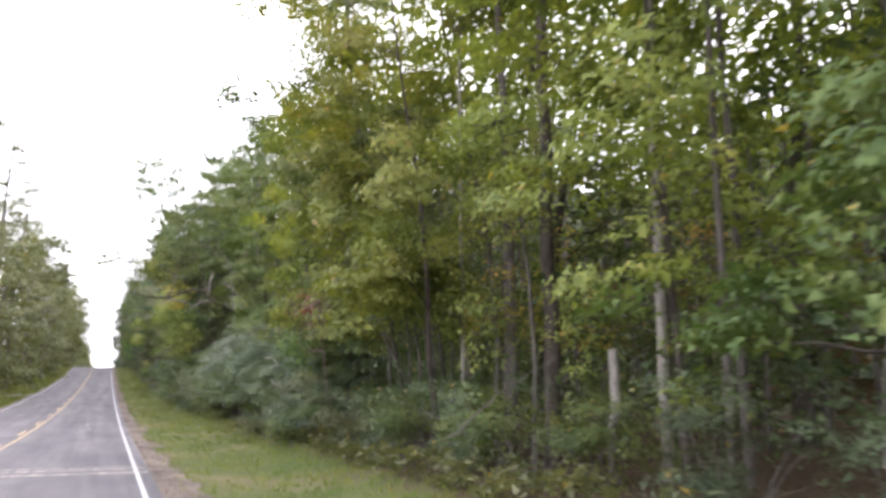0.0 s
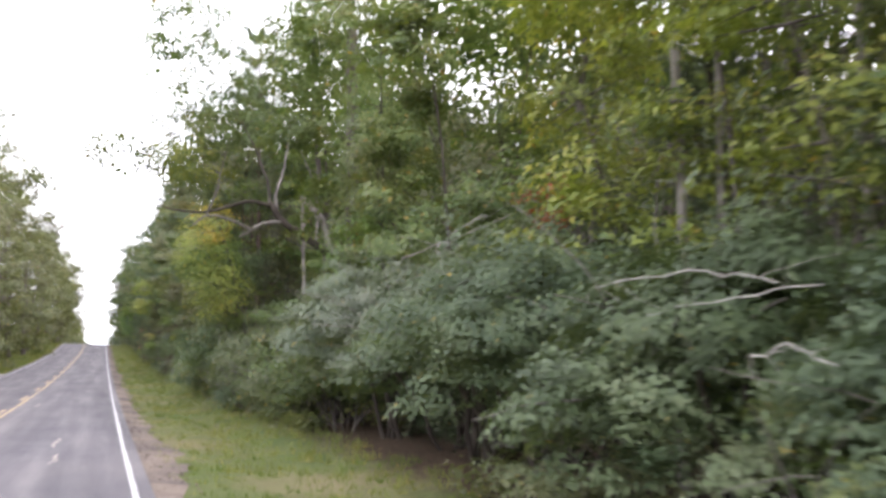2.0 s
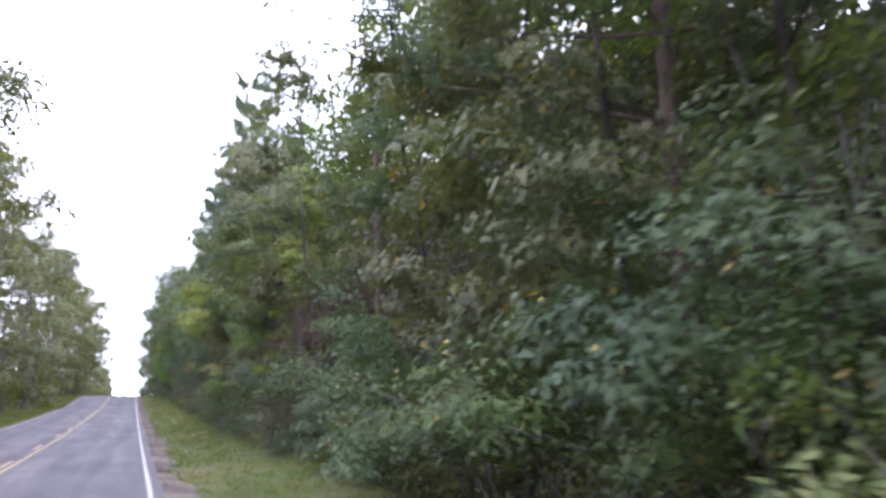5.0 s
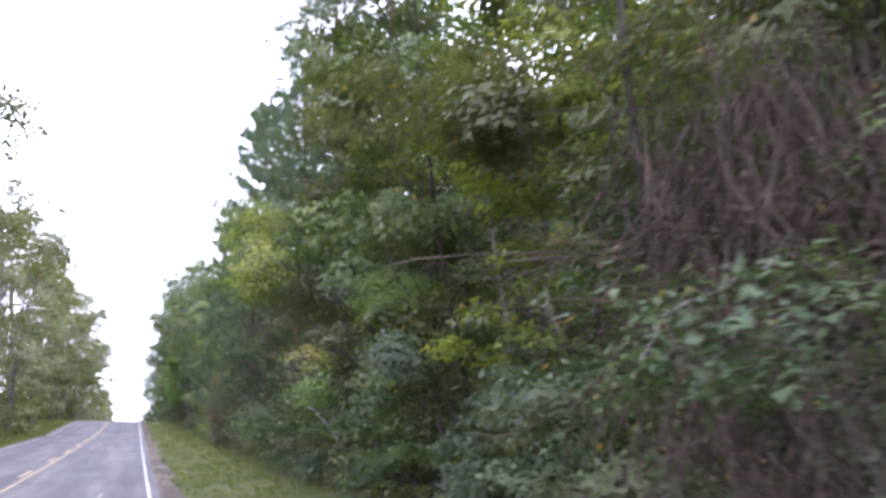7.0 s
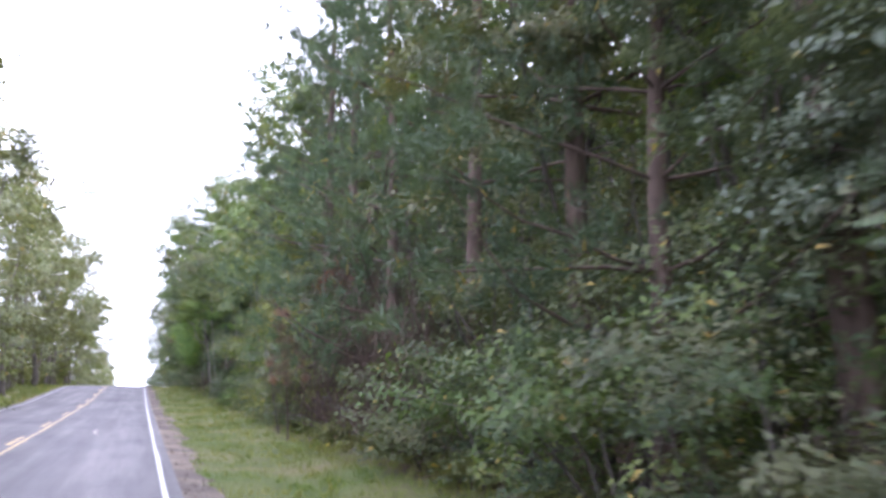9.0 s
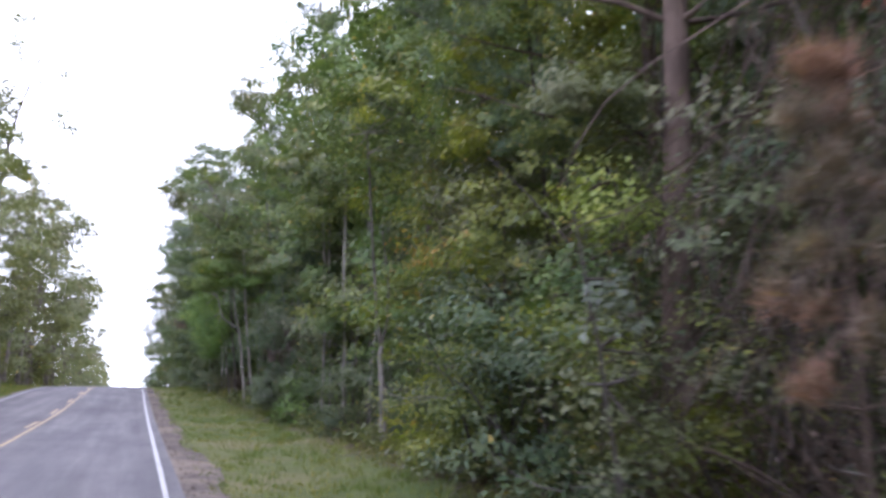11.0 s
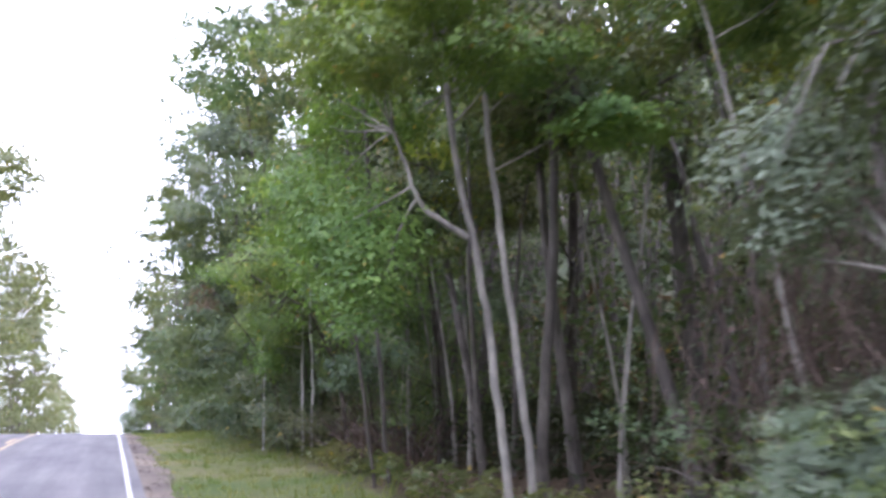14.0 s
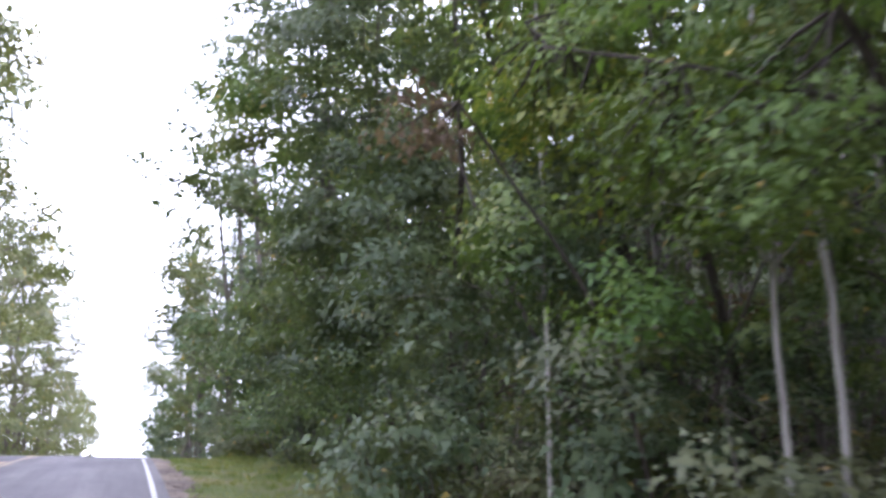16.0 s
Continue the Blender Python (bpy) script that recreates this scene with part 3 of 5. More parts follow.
def ground_material():
    """Verge grass and leaf litter by distance from the road, with bare and dry patches."""
    m, n, out = material("verge_and_forest_floor")
    c = n.nodes.new("ShaderNodeTexCoord")
    sep = n.nodes.new("ShaderNodeSeparateXYZ")
    n.links.new(c.outputs["Object"], sep.inputs[0])
    a, b, d = noise_node(n, 0.35, 4.0), noise_node(n, 14.0, 5.0, 0.7), noise_node(n, 1.8, 4.0)
    grass = ramp(n, [(0.35, (0.075, 0.105, 0.032)), (0.5, (0.105, 0.120, 0.045)), (0.68, (0.17, 0.150, 0.080))])
    n.links.new(a.outputs[0], grass.inputs[0])
    litter = ramp(n, [(0.3, (0.035, 0.026, 0.018)), (0.55, (0.085, 0.060, 0.040)), (0.75, (0.15, 0.105, 0.065))])
    n.links.new(b.outputs[0], litter.inputs[0])
    jag = n.nodes.new("ShaderNodeMath")
    jag.operation = "MULTIPLY_ADD"
    jag.inputs[1].default_value = 1.6
    n.links.new(d.outputs[0], jag.inputs[0])
    n.links.new(sep.outputs[0], jag.inputs[2])
    right = n.nodes.new("ShaderNodeMapRange")
    right.inputs["From Min"].default_value, right.inputs["From Max"].default_value = 4.6, 5.4
    n.links.new(jag.outputs[0], right.inputs[0])
    left = n.nodes.new("ShaderNodeMapRange")
    left.inputs["From Min"].default_value, left.inputs["From Max"].default_value = -8.4, -9.6
    n.links.new(jag.outputs[0], left.inputs[0])
    mx = n.nodes.new("ShaderNodeMath")
    mx.operation = "MAXIMUM"
    n.links.new(right.outputs[0], mx.inputs[0])
    n.links.new(left.outputs[0], mx.inputs[1])
    col = mix_rgb(n, mx.outputs[0], grass.outputs[0], litter.outputs[0])
    fine = ramp(n, [(0.3, (0.6, 0.6, 0.6)), (0.7, (1.3, 1.3, 1.25))])
    n.links.new(b.outputs[0], fine.inputs[0])
    col = mix_rgb(n, 0.8, col, fine.outputs[0], "MULTIPLY")
    principled(n, out, col, 0.95, bump(n, b.outputs[0], 0.9, 0.05), 0.1)
    return m


def asphalt_material():
    """Weathered grey asphalt: aggregate, two worn wheel paths a lane, blotches and tar stains."""
    m, n, out = material("weathered_asphalt")
    c = n.nodes.new("ShaderNodeTexCoord")
    sep = n.nodes.new("ShaderNodeSeparateXYZ")
    n.links.new(c.outputs["Object"], sep.inputs[0])
    fine, mid, long = noise_node(n, 120.0, 3.0, 0.7), noise_node(n, 0.45, 5.0, 0.6, stretch=(1.5, 0.6, 1)), noise_node(n, 0.9, 4.0, 0.6, stretch=(2.2, 0.10, 1))
    base = ramp(n, [(0.3, (0.066, 0.062, 0.065)), (0.5, (0.096, 0.090, 0.093)), (0.72, (0.140, 0.132, 0.130))])
    n.links.new(long.outputs[0], base.inputs[0])
    blot = ramp(n, [(0.3, (0.62, 0.62, 0.66)), (0.5, (1.0, 0.98, 0.96)), (0.68, (1.22, 1.18, 1.12))])
    n.links.new(mid.outputs[0], blot.inputs[0])
    col = mix_rgb(n, 0.85, base.outputs[0], blot.outputs[0], "MULTIPLY")
    # wheel paths lie 0.75 m to each side of a lane's middle
    wave = n.nodes.new("ShaderNodeMath")
    wave.operation = "SINE"
    ang = n.nodes.new("ShaderNodeMath")
    ang.operation = "MULTIPLY_ADD"
    ang.inputs[1].default_value = 2 * math.pi / 1.5
    ang.inputs[2].default_value = 1.1
    n.links.new(sep.outputs[0], ang.inputs[0])
    n.links.new(ang.outputs[0], wave.inputs[0])
    track = n.nodes.new("ShaderNodeMapRange")
    track.inputs["From Min"].default_value, track.inputs["From Max"].default_value = -0.3, 0.9
    track.inputs["To Min"].default_value, track.inputs["To Max"].default_value = 0.0, 0.55
    n.links.new(wave.outputs[0], track.inputs[0])
    col = mix_rgb(n, track.outputs[0], col, mix_rgb(n, 1.0, col, (0.74, 0.74, 0.78), "MULTIPLY"))
    grit = ramp(n, [(0.35, (0.75, 0.75, 0.75)), (0.65, (1.22, 1.22, 1.22))])
    n.links.new(fine.outputs[0], grit.inputs[0])
    col = mix_rgb(n, 0.8, col, grit.outputs[0], "MULTIPLY")
    principled(n, out, col, 0.78, bump(n, fine.outputs[0], 0.35, 0.004), 0.35)
    return m


def paint_material(name, colour, wear):
    """Road paint, worn through in flecks to the asphalt."""
    m, n, out = material(name)
    a, b = noise_node(n, 16.0, 5.0, 0.7), noise_node(n, 0.8, 3.0)
    r = ramp(n, [(wear - 0.06, (0.085, 0.083, 0.086)), (wear + 0.05, colour)])
    mixv = n.nodes.new("ShaderNodeMath")
    mixv.operation = "MULTIPLY_ADD"
    mixv.inputs[1].default_value = 0.35
    n.links.new(b.outputs[0], mixv.inputs[0])
    sc = n.nodes.new("ShaderNodeMath")
    sc.operation = "MULTIPLY"
    sc.inputs[1].default_value = 0.65
    n.links.new(a.outputs[0], sc.inputs[0])
    n.links.new(sc.outputs[0], mixv.inputs[2])
    n.links.new(mixv.outputs[0], r.inputs[0])
    principled(n, out, r.outputs[0], 0.6, None, 0.4)
    return m


def gravel_material():
    m, n, out = material("reddish_gravel")
    a, b = noise_node(n, 38.0, 5.0, 0.75), noise_node(n, 0.7, 4.0)
    r = ramp(n, [(0.3, (0.075, 0.066, 0.060)), (0.5, (0.135, 0.119, 0.108)), (0.7, (0.235, 0.208, 0.186))])
    n.links.new(a.outputs[0], r.inputs[0])
    r2 = ramp(n, [(0.38, (0.74, 0.70, 0.66)), (0.62, (1.4, 1.28, 1.12))])
    n.links.new(b.outputs[0], r2.inputs[0])
    principled(n, out, mix_rgb(n, 1.0, r.outputs[0], r2.outputs[0], "MULTIPLY"), 0.95, bump(n, a.outputs[0], 0.8, 0.02), 0.15)
    return m


def strip(name, xs, y0, y1, step, lift, mat, wobble=0.0, seed=0, thick=0.0):
    """A strip of surface along the road that follows the profile."""
    rng = np.random.default_rng(seed)
    ys = np.arange(y0, y1 + step * 0.5, step)
    xs = np.asarray(xs, float)
    xx = np.tile(xs, (len(ys), 1))
    if wobble:
        shift = np.convolve(rng.normal(0, wobble, len(ys) + 6), np.ones(7) / 2.6, "valid")
        xx[:, -1] += shift
    zz = np.array([[road_z(y) + lift(x) for x in row] for y, row in zip(ys, xx)])
    v = np.stack([xx, np.tile(ys[:, None], (1, len(xs))), zz], -1).reshape(-1, 3)
    w = len(xs)
    i, j = np.meshgrid(np.arange(len(ys) - 1), np.arange(w - 1), indexing="ij")
    i, j = i.ravel(), j.ravel()
    f = np.stack([i * w + j, i * w + j + 1, (i + 1) * w + j + 1, (i + 1) * w + j], 1)
    return new(name, mesh_from(name, v, f, mat, True))


# ---- ground, road, verges ----
gx = np.array([-900, -400, -150, -60, -30, -18, -14, -11.5, -9.5, -8.4, -7.4, -6.6, -6.1, -5.82, -5.2, 0.0, 0.62, 1.0, 1.5, 2.1, 2.6, 3.2, 3.7, 4.2, 5.0, 6, 7, 9, 12, 16, 25, 60, 150, 400, 900.0])
gy = np.concatenate([np.arange(-420, -40, 20.0), np.arange(-40, 260, 1.5), np.arange(260, 1490, 30.0)])
bumpy = np.random.default_rng(3).normal(0, 0.018, (len(gy), len(gx))) * ((gx > 1.2) | (gx < -6.2))[None, :]
gv = np.stack([np.tile(gx, (len(gy), 1)), np.tile(gy[:, None], (1, len(gx))), road_z(gy)[:, None] + cross_z(gx)[None, :] + bumpy], -1).reshape(-1, 3)
gi, gj = [q.ravel() for q in np.meshgrid(np.arange(len(gy) - 1), np.arange(len(gx) - 1), indexing="ij")]
gw = len(gx)
ground = new("ground", mesh_from("ground", gv, np.stack([gi * gw + gj, gi * gw + gj + 1, (gi + 1) * gw + gj + 1, (gi + 1) * gw + gj], 1), ground_material(), True))
tagged(ground, "grassy verges and leaf-littered forest floor", "ground", kind="structure")

ASPHALT = asphalt_material()


def crown(x):
    """The road's camber over its middle."""
    return 0.02 - 0.004 * abs(x - CENTRE) ** 1.2


road = strip("road", [EDGE_L, LINE_L, -4.6, -3.6, CENTRE, -1.6, -0.6, LINE_R, EDGE_R], -60, 420, 1.0, crown, ASPHALT)
tagged(road, "weathered grey two-lane asphalt road with worn wheel tracks", "road", kind="structure")
WHITE, YELLOW = paint_material("worn_white_paint", (0.36, 0.355, 0.34), 0.40), paint_material("worn_yellow_paint", (0.34, 0.235, 0.085), 0.45)
for x, who in ((LINE_R, "right"), (LINE_L, "left")):
    tagged(strip("edge_line", [x - 0.038, x + 0.038], -60, 420, 0.5, lambda q: crown(q) + 0.004, WHITE, 0.006, 5), "worn white painted edge line on asphalt", "road marking", kind="structure")
tagged(strip("centre_line", [CENTRE + 0.03, CENTRE + 0.12], -60, 420, 0.5, lambda q: crown(q) + 0.004, YELLOW, 0.006, 7), "worn solid yellow painted centre line", "road marking", kind="structure")
GRAVEL = gravel_material()
for side, xs, sd in (("right", [EDGE_R - 0.14, 0.85, 1.14], 11), ("left", [EDGE_L + 0.03, -5.95, -6.12], 12)):
    sh = strip("gravel_shoulder", xs, -40, 260, 0.5, lambda q: float(cross_z(q)) + 0.012, GRAVEL, 0.13, sd)
    tagged(sh, "narrow strip of reddish gravel beside the asphalt", "shoulder", kind="structure")

# the second, broken yellow line and its bright worn stubs
dash_rng = np.random.default_rng(21)
for i in range(26):
    y = -8 + i * 8.0 + dash_rng.uniform(-0.3, 0.3)
    d = strip("centre_dash", [CENTRE - 0.17, CENTRE - 0.06], y, y + 3.0, 0.5, lambda q: crown(q) + 0.004, YELLOW, 0.01, 30 + i)
    tagged(d, "worn broken yellow centre line dash", "road marking", "centre dashes", "structure")


# ---- the wood on the right-hand side: the kinds of plants ----
rng = np.random.default_rng(7)
LABEL = {
    "green": "broadleaf tree with mid-green foliage at the wood's edge",
    "olive": "broadleaf tree with dull olive foliage at the wood's edge",
    "dark": "dark green broadleaf tree at the wood's edge",
    "yellowgreen": "broadleaf tree turning yellow-green in autumn",
    "grey": "dense grey-green small-leaved tree at the wood's edge",
}
edge = {}
for leaf, h, base, reach, sd in [("green", 15.0, 1.6, 4.3, 101), ("olive", 14.5, 1.3, 4.1, 102), ("dark", 15.0, 1.0, 4.1, 103), ("yellowgreen", 13.5, 2.8, 4.1, 104),
                                 ("grey", 13.5, 2.4, 3.6, 106)]:
    edge[leaf] = [broadleaf_tree(sd + 50 * k, h * (1, 0.9, 0.95)[k], base * (1, 1.1, 0.9)[k], reach * (1, 0.95, 1)[k], (0.062, 0.054, 0.066)[k], leaf, "dark", 12, 230, (40 if leaf in ("grey", "dark") else 38), (0.128 if leaf in ("grey", "dark") else 0.15), 0.36, lean=(-0.15, 0.0), label=LABEL[leaf], fine_face=True)
                  for k in range(3)]
high = [broadleaf_tree(191 + i, 15.5, 5.2, 3.9, 0.09, ("green", "olive")[i], "grey", 12, 190, 40, 0.15, 0.38, lean=(-0.12, 0.0), label="tall tree with a high green crown over bare trunks", fine_face=True) for i in range(2)]
far_edge = [broadleaf_tree(181 + i, 17.0, 0.8, 4.4, 0.16, ("dark", "dark", "olive")[i], "grey", 9, 105, 32, 0.21, 0.5, label="leafy roadside tree near the crest of the road", limb_parts=False) for i in range(3)]
tall = [broadleaf_tree(201 + i, 17.0, 3.6, 3.8, 0.17, ("green", "olive", "dark", "olive")[i], ("grey", "dark", "grey", "grey")[i], 8, 62, 42, 0.21, 0.5,
                       label="tall forest tree with a bare lower trunk and green crown", limb_parts=False) for i in range(4)]
poles = [broadleaf_tree(221 + i, 10.0 + i, 5.5, 1.7, (0.05, 0.075, 0.06, 0.09)[i], ("green", "olive", "yellowgreen", "dark")[i], ("pale", "grey", "grey", "dark")[i], 5, 22, 34, 0.15, 0.4, wander=0.12,
                        lean=((-0.05, 0.03), (0.04, 0.05), (0.0, -0.08), (0.05, 0.0))[i], name="sapling", label="slender understorey sapling with a thin bare trunk", limb_parts=False) for i in range(4)]
pines = [pine_tree(241 + i, 16.0, 5.0, 3.6, 0.17, label="tall pine with blue-green needle tufts") for i in range(2)] + [pine_tree(243, 11.0, 1.6, 2.9, 0.12, whorls=12, label="young pine with blue-green needle tufts")]
S = {
    "green": shrub(261, 2.6, 1.6, "green", label="leafy green roadside shrub"),
    "dark": shrub(262, 2.4, 1.6, "dark", label="dark green evergreen roadside shrub", size=0.085),
    "grey": shrub(263, 3.2, 2.1, "grey", "dark", stems=9, clumps=130, per=60, size=0.09, droop=0.6, arch=0.12, label="arching shrub with silvery grey-green leaves", slim=0.4, low=0.52, skirt=8),
    "olive": shrub(264, 2.0, 1.5, "olive", label="scrubby olive-green roadside shrub"),
    "yellowgreen": shrub(265, 2.5, 1.5, "yellowgreen", label="roadside shrub with yellowing leaves", size=0.07, per=64),
    "brown": shrub(267, 1.9, 1.2, "brown", "vine", stems=26, clumps=40, per=10, size=0.06, arch=0.12, label="withered brown scrub with bare twigs"),
    "tall": shrub(271, 5.2, 1.7, "green", stems=6, clumps=72, per=38, size=0.098, spread=0.42, label="tall leafy shrub at the wood's edge"),
    "tall_dark": shrub(272, 5.6, 1.7, "dark", stems=6, clumps=72, per=38, size=0.098, spread=0.42, label="tall dark evergreen shrub at the wood's edge"),
    "tall_olive": shrub(273, 4.8, 1.6, "olive", stems=6, clumps=72, per=38, size=0.098, spread=0.42, label="tall dull olive shrub at the wood's edge"),
    "bright": shrub(268, 1.7, 1.1, "bright", label="fresh bright green sapling scrub", size=0.095, clumps=50),
}
MOUND = [mounded_shrub(281, 3.2, 2.0, "dark", label="broad evergreen shrub with fine dark leaves and a hollow underside"),
         mounded_shrub(282, 3.0, 1.9, "myrtle", label="broad grey-green evergreen shrub with pale twigs"),
         mounded_shrub(283, 3.9, 2.5, "silver", sprays=560, per=95, size=0.068, under=0.48, label="large arching shrub with silvery green leaves over a dark hollow"),
         mounded_shrub(284, 3.6, 2.3, "dark", sprays=560, per=92, size=0.066, under=0.45, label="large arching dark green shrub over a dark hollow")]
used = set()


def plant(ob, x, y, turn=None, scale=1.0, tall_by=None, sink=0.0):
    """Stand the thing itself the first time, and a copy each later time."""
    turn = float(rng.uniform(0, 360)) if turn is None else turn
    if ob.name in used:
        return again(ob, x, y, turn, scale, tall_by, sink)
    used.add(ob.name)
    return placed(ob, x, y, turn, scale, tall_by, sink)


def zone(seed, y0, y1, spec, step, x0, x1, s0=0.85, s1=1.15, swing=40):
    """Fill a stretch of the wood with a mix of plants."""
    own = np.random.default_rng(seed)
    y = y0
    while y < y1:
        ob = spec[int(own.integers(0, len(spec)))]
        plant(ob, float(own.uniform(x0, x1)), y + float(own.uniform(-0.3, 0.3)) * step, float(own.uniform(-swing, swing)), float(own.uniform(s0, s1)))
        y += step * float(own.uniform(0.8, 1.2))


# ---- the wood behind its edge ----
zone(1, -8, 235, tall, 5.4, 8.5, 12.5, 0.85, 1.15, 180)
zone(2, 0, 180, poles, 3.4, 7.0, 13.0, 0.8, 1.25, 180)


def far_wood(name, seed, count, x0, x1, y0, y1, z0, z1, size, leaf, label):
    """The depth of the wood, too far in to tell leaf from leaf: foliage in clumps."""
    own = np.random.default_rng(seed)
    k = count // 24
    c = np.stack([own.uniform(x0, x1, k), own.uniform(y0, y1, k), own.uniform(z0, z1, k)], 1)
    v, f = clusters(own, c, (0, 0, 0), 24, min(0.9, 0.28 * (z1 - z0) + 0.1), size, plain=True)
    v[:, 2] = np.maximum(v[:, 2], 0.03)
    v[:, 2] += road_z(v[:, 1]) + cross_z(v[:, 0])
    return tagged(new(name, mesh_from(name, v, f, LEAF[leaf])), label, "woodland", kind="stuff")


# inner foliage in the darkened leaf colour that stands for shade
far_wood("deep_wood", 41, 50000, 15, 26, -25, 270, 0.2, 11, 0.34, "deep", "foliage deep inside the wood with shade in its leaf colour")
# brown and dark leaves here carry the wood's inner shade in their colour
far_wood("deep_undergrowth", 42, 12000, 15, 22, -25, 240, 0.1, 4.5, 0.5, "brown", "undergrowth deep inside the wood, brown leaves standing for its dimness")
far_wood("understorey", 44, 52000, 7.4, 15, -4, 205, 0.15, 2.9, 0.18, "dark", "understorey scrub inside the wood, darker leaves standing for shade")
far_wood("upper_understorey", 45, 64000, 8.4, 16, -4, 215, 2.6, 10.5, 0.2, "dark", "understorey foliage inside the wood, darker leaves standing for shade")
far_wood("thin_canopy", 58, 11000, 6.5, 9.5, -4, 34, 7.0, 13.0, 0.2, "yellowgreen", "thin yellowing canopy over the open stretch of the wood")
far_wood("inner_canopy", 62, 26000, 8.5, 17, 0, 24, 5.5, 13.5, 0.2, "yellowgreen", "thin yellowing canopy deeper in the open wood")
far_wood("canopy", 50, 96000, 6.8, 14, 34, 235, 8.5, 15.0, 0.24, "green", "closed leafy canopy high over the wood")
# added high up to keep sky light off the wood's depth
far_wood("inner_canopy", 60, 18000, 14, 26, 62, 250, 11.5, 16.0, 0.55, "deep", "added canopy that shades the depth of the wood")
# scrub added in a shade-dark colour to darken the floor and the hollow
far_wood("forest_floor_scrub", 61, 20000, 5.8, 13, 138, 162, 0.04, 1.1, 0.12, "deep", "low scrub added on the forest floor, shade in its leaf colour")
far_wood("hollow_scrub", 63, 9000, 6.2, 8.5, 28, 40, 0.04, 1.8, 0.12, "deep", "scrub added behind the hollow shrubs, shade in its leaf colour")
far_wood("far_side_thicket", 53, 30000, -13.5, -9.2, 60, 350, 0.15, 6.0, 0.30, "olive", "thicket between the trees beyond the far verge")
far_wood("far_side_scrub", 46, 22000, -10.6, -9.0, 50, 300, 0.15, 2.6, 0.28, "olive", "scrub below the trees on the far verge")


def tree_bank(name, seed, x, y0, y1, high, label):
    """The wood's far depth: a lumpy bank of foliage with an uneven top, behind all the single trees, its shade put into
    the colour.
    """
    own = np.random.default_rng(seed)
    ys, hs = np.arange(y0, y1, 1.6), np.linspace(0, 1, 9)
    top = high * (1 + 0.12 * np.convolve(own.normal(0, 1, len(ys) + 8), np.ones(9) / 4, "valid"))
    # lower behind the thin stretch of the wood
    top *= 1 - 0.45 * np.exp(-((ys - 42) / 18.0) ** 2) * (x > 0)
    off = own.normal(0, 0.8, (len(ys), len(hs)))
    v = np.stack([x + off - 3 * (hs[None, :] < 0.3) * np.sign(x) * 0.3, np.tile(ys[:, None], (1, len(hs))) + own.normal(0, 0.4, off.shape), road_z(ys)[:, None] - 0.3 + top[:, None] * hs[None, :]], -1).reshape(-1, 3)
    w = len(hs)
    i, j = [q.ravel() for q in np.meshgrid(np.arange(len(ys) - 1), np.arange(w - 1), indexing="ij")]
    f = np.stack([i * w + j, i * w + j + 1, (i + 1) * w + j + 1, (i + 1) * w + j], 1)
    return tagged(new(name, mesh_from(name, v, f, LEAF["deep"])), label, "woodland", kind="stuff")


tree_bank("far_woodland", 47, 27.0, -60, 320, 21.0, "lumpy woodland backdrop far behind the trees, shade in its colour")
tree_bank("far_woodland", 48, -26.0, 20, 360, 9.0, "lumpy woodland backdrop far behind the trees, shade in its colour")
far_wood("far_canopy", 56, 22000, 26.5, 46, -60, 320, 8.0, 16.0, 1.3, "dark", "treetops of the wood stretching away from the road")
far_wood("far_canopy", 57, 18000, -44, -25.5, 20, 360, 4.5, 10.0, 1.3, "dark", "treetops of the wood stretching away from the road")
trunk_rng = np.random.default_rng(43)
tv, tf = [], []
for _ in range(330):
    x, y = trunk_rng.uniform(13, 20), trunk_rng.uniform(-15, 220)
    p = grow(trunk_rng, (x, y, ground_z(x, y) - 0.2), (trunk_rng.normal(0, 0.06), trunk_rng.normal(0, 0.06), 1), 12, 6, 0.06)
    v2, f2 = tube(p, trunk_rng.uniform(0.05, 0.16) * np.linspace(1.1, 0.5, 6), 6)
    tv.append(v2)
    tf.append(f2)
tagged(new("deep_trunks", mesh_from("deep_trunks", tv, tf, BARK["grey"], True)), "many thin grey trunks deep inside the wood", "woodland", kind="stuff")


# ---- the wood's edge, stretch by stretch ----
def E(*kinds):
    return [t for k in kinds for t in edge[k]]


zone(11, 2, 9, E("green", "yellowgreen"), 4.5, 6.4, 7.2, 0.95, 1.1)
plant(edge["yellowgreen"][0], 5.9, 16.6, 20, 1.0)
plant(edge["yellowgreen"][1], 6.4, 20.0, -30, 0.9)
plant(edge["green"][0], 6.5, 23.4, 10, 0.95)
plant(edge["yellowgreen"][2], 7.0, 10.2, 10, 0.95)
plant(pines[2], 7.1, 29.2, 30, 0.6)
zone(12, 26, 31, E("yellowgreen", "green"), 4.6, 7.0, 7.6, 0.85, 1.0)
plant(edge["green"][1], 6.2, 39.6, 20, 0.8)
plant(edge["green"][2], 6.6, 36.6, -20, 0.85)
plant(tall[0], 7.4, 51.5, 77, 1.0)
for k, (x, y) in enumerate(((8.4, 53.6), (9.2, 57.0), (8.8, 60.6), (9.6, 50.2))):
    plant(high[k % 2] if k < 2 else tall[k], x, y, 10 + 30 * k, 1.0)
zone(14, 54.5, 65, E("dark", "green", "olive"), 3.0, 4.8, 5.8, 0.85, 1.1)
plant(pines[0], 6.0, 58.0, 10, 1.0)
plant(pines[1], 6.4, 64.5, 60, 1.0)
zone(15, 71, 79, [tall[1], tall[2]], 3.4, 8.0, 8.8, 0.9, 1.0)
plant(high[0], 6.9, 83.0, 130, 0.95)
plant(high[1], 6.2, 78.6, 60, 0.9)
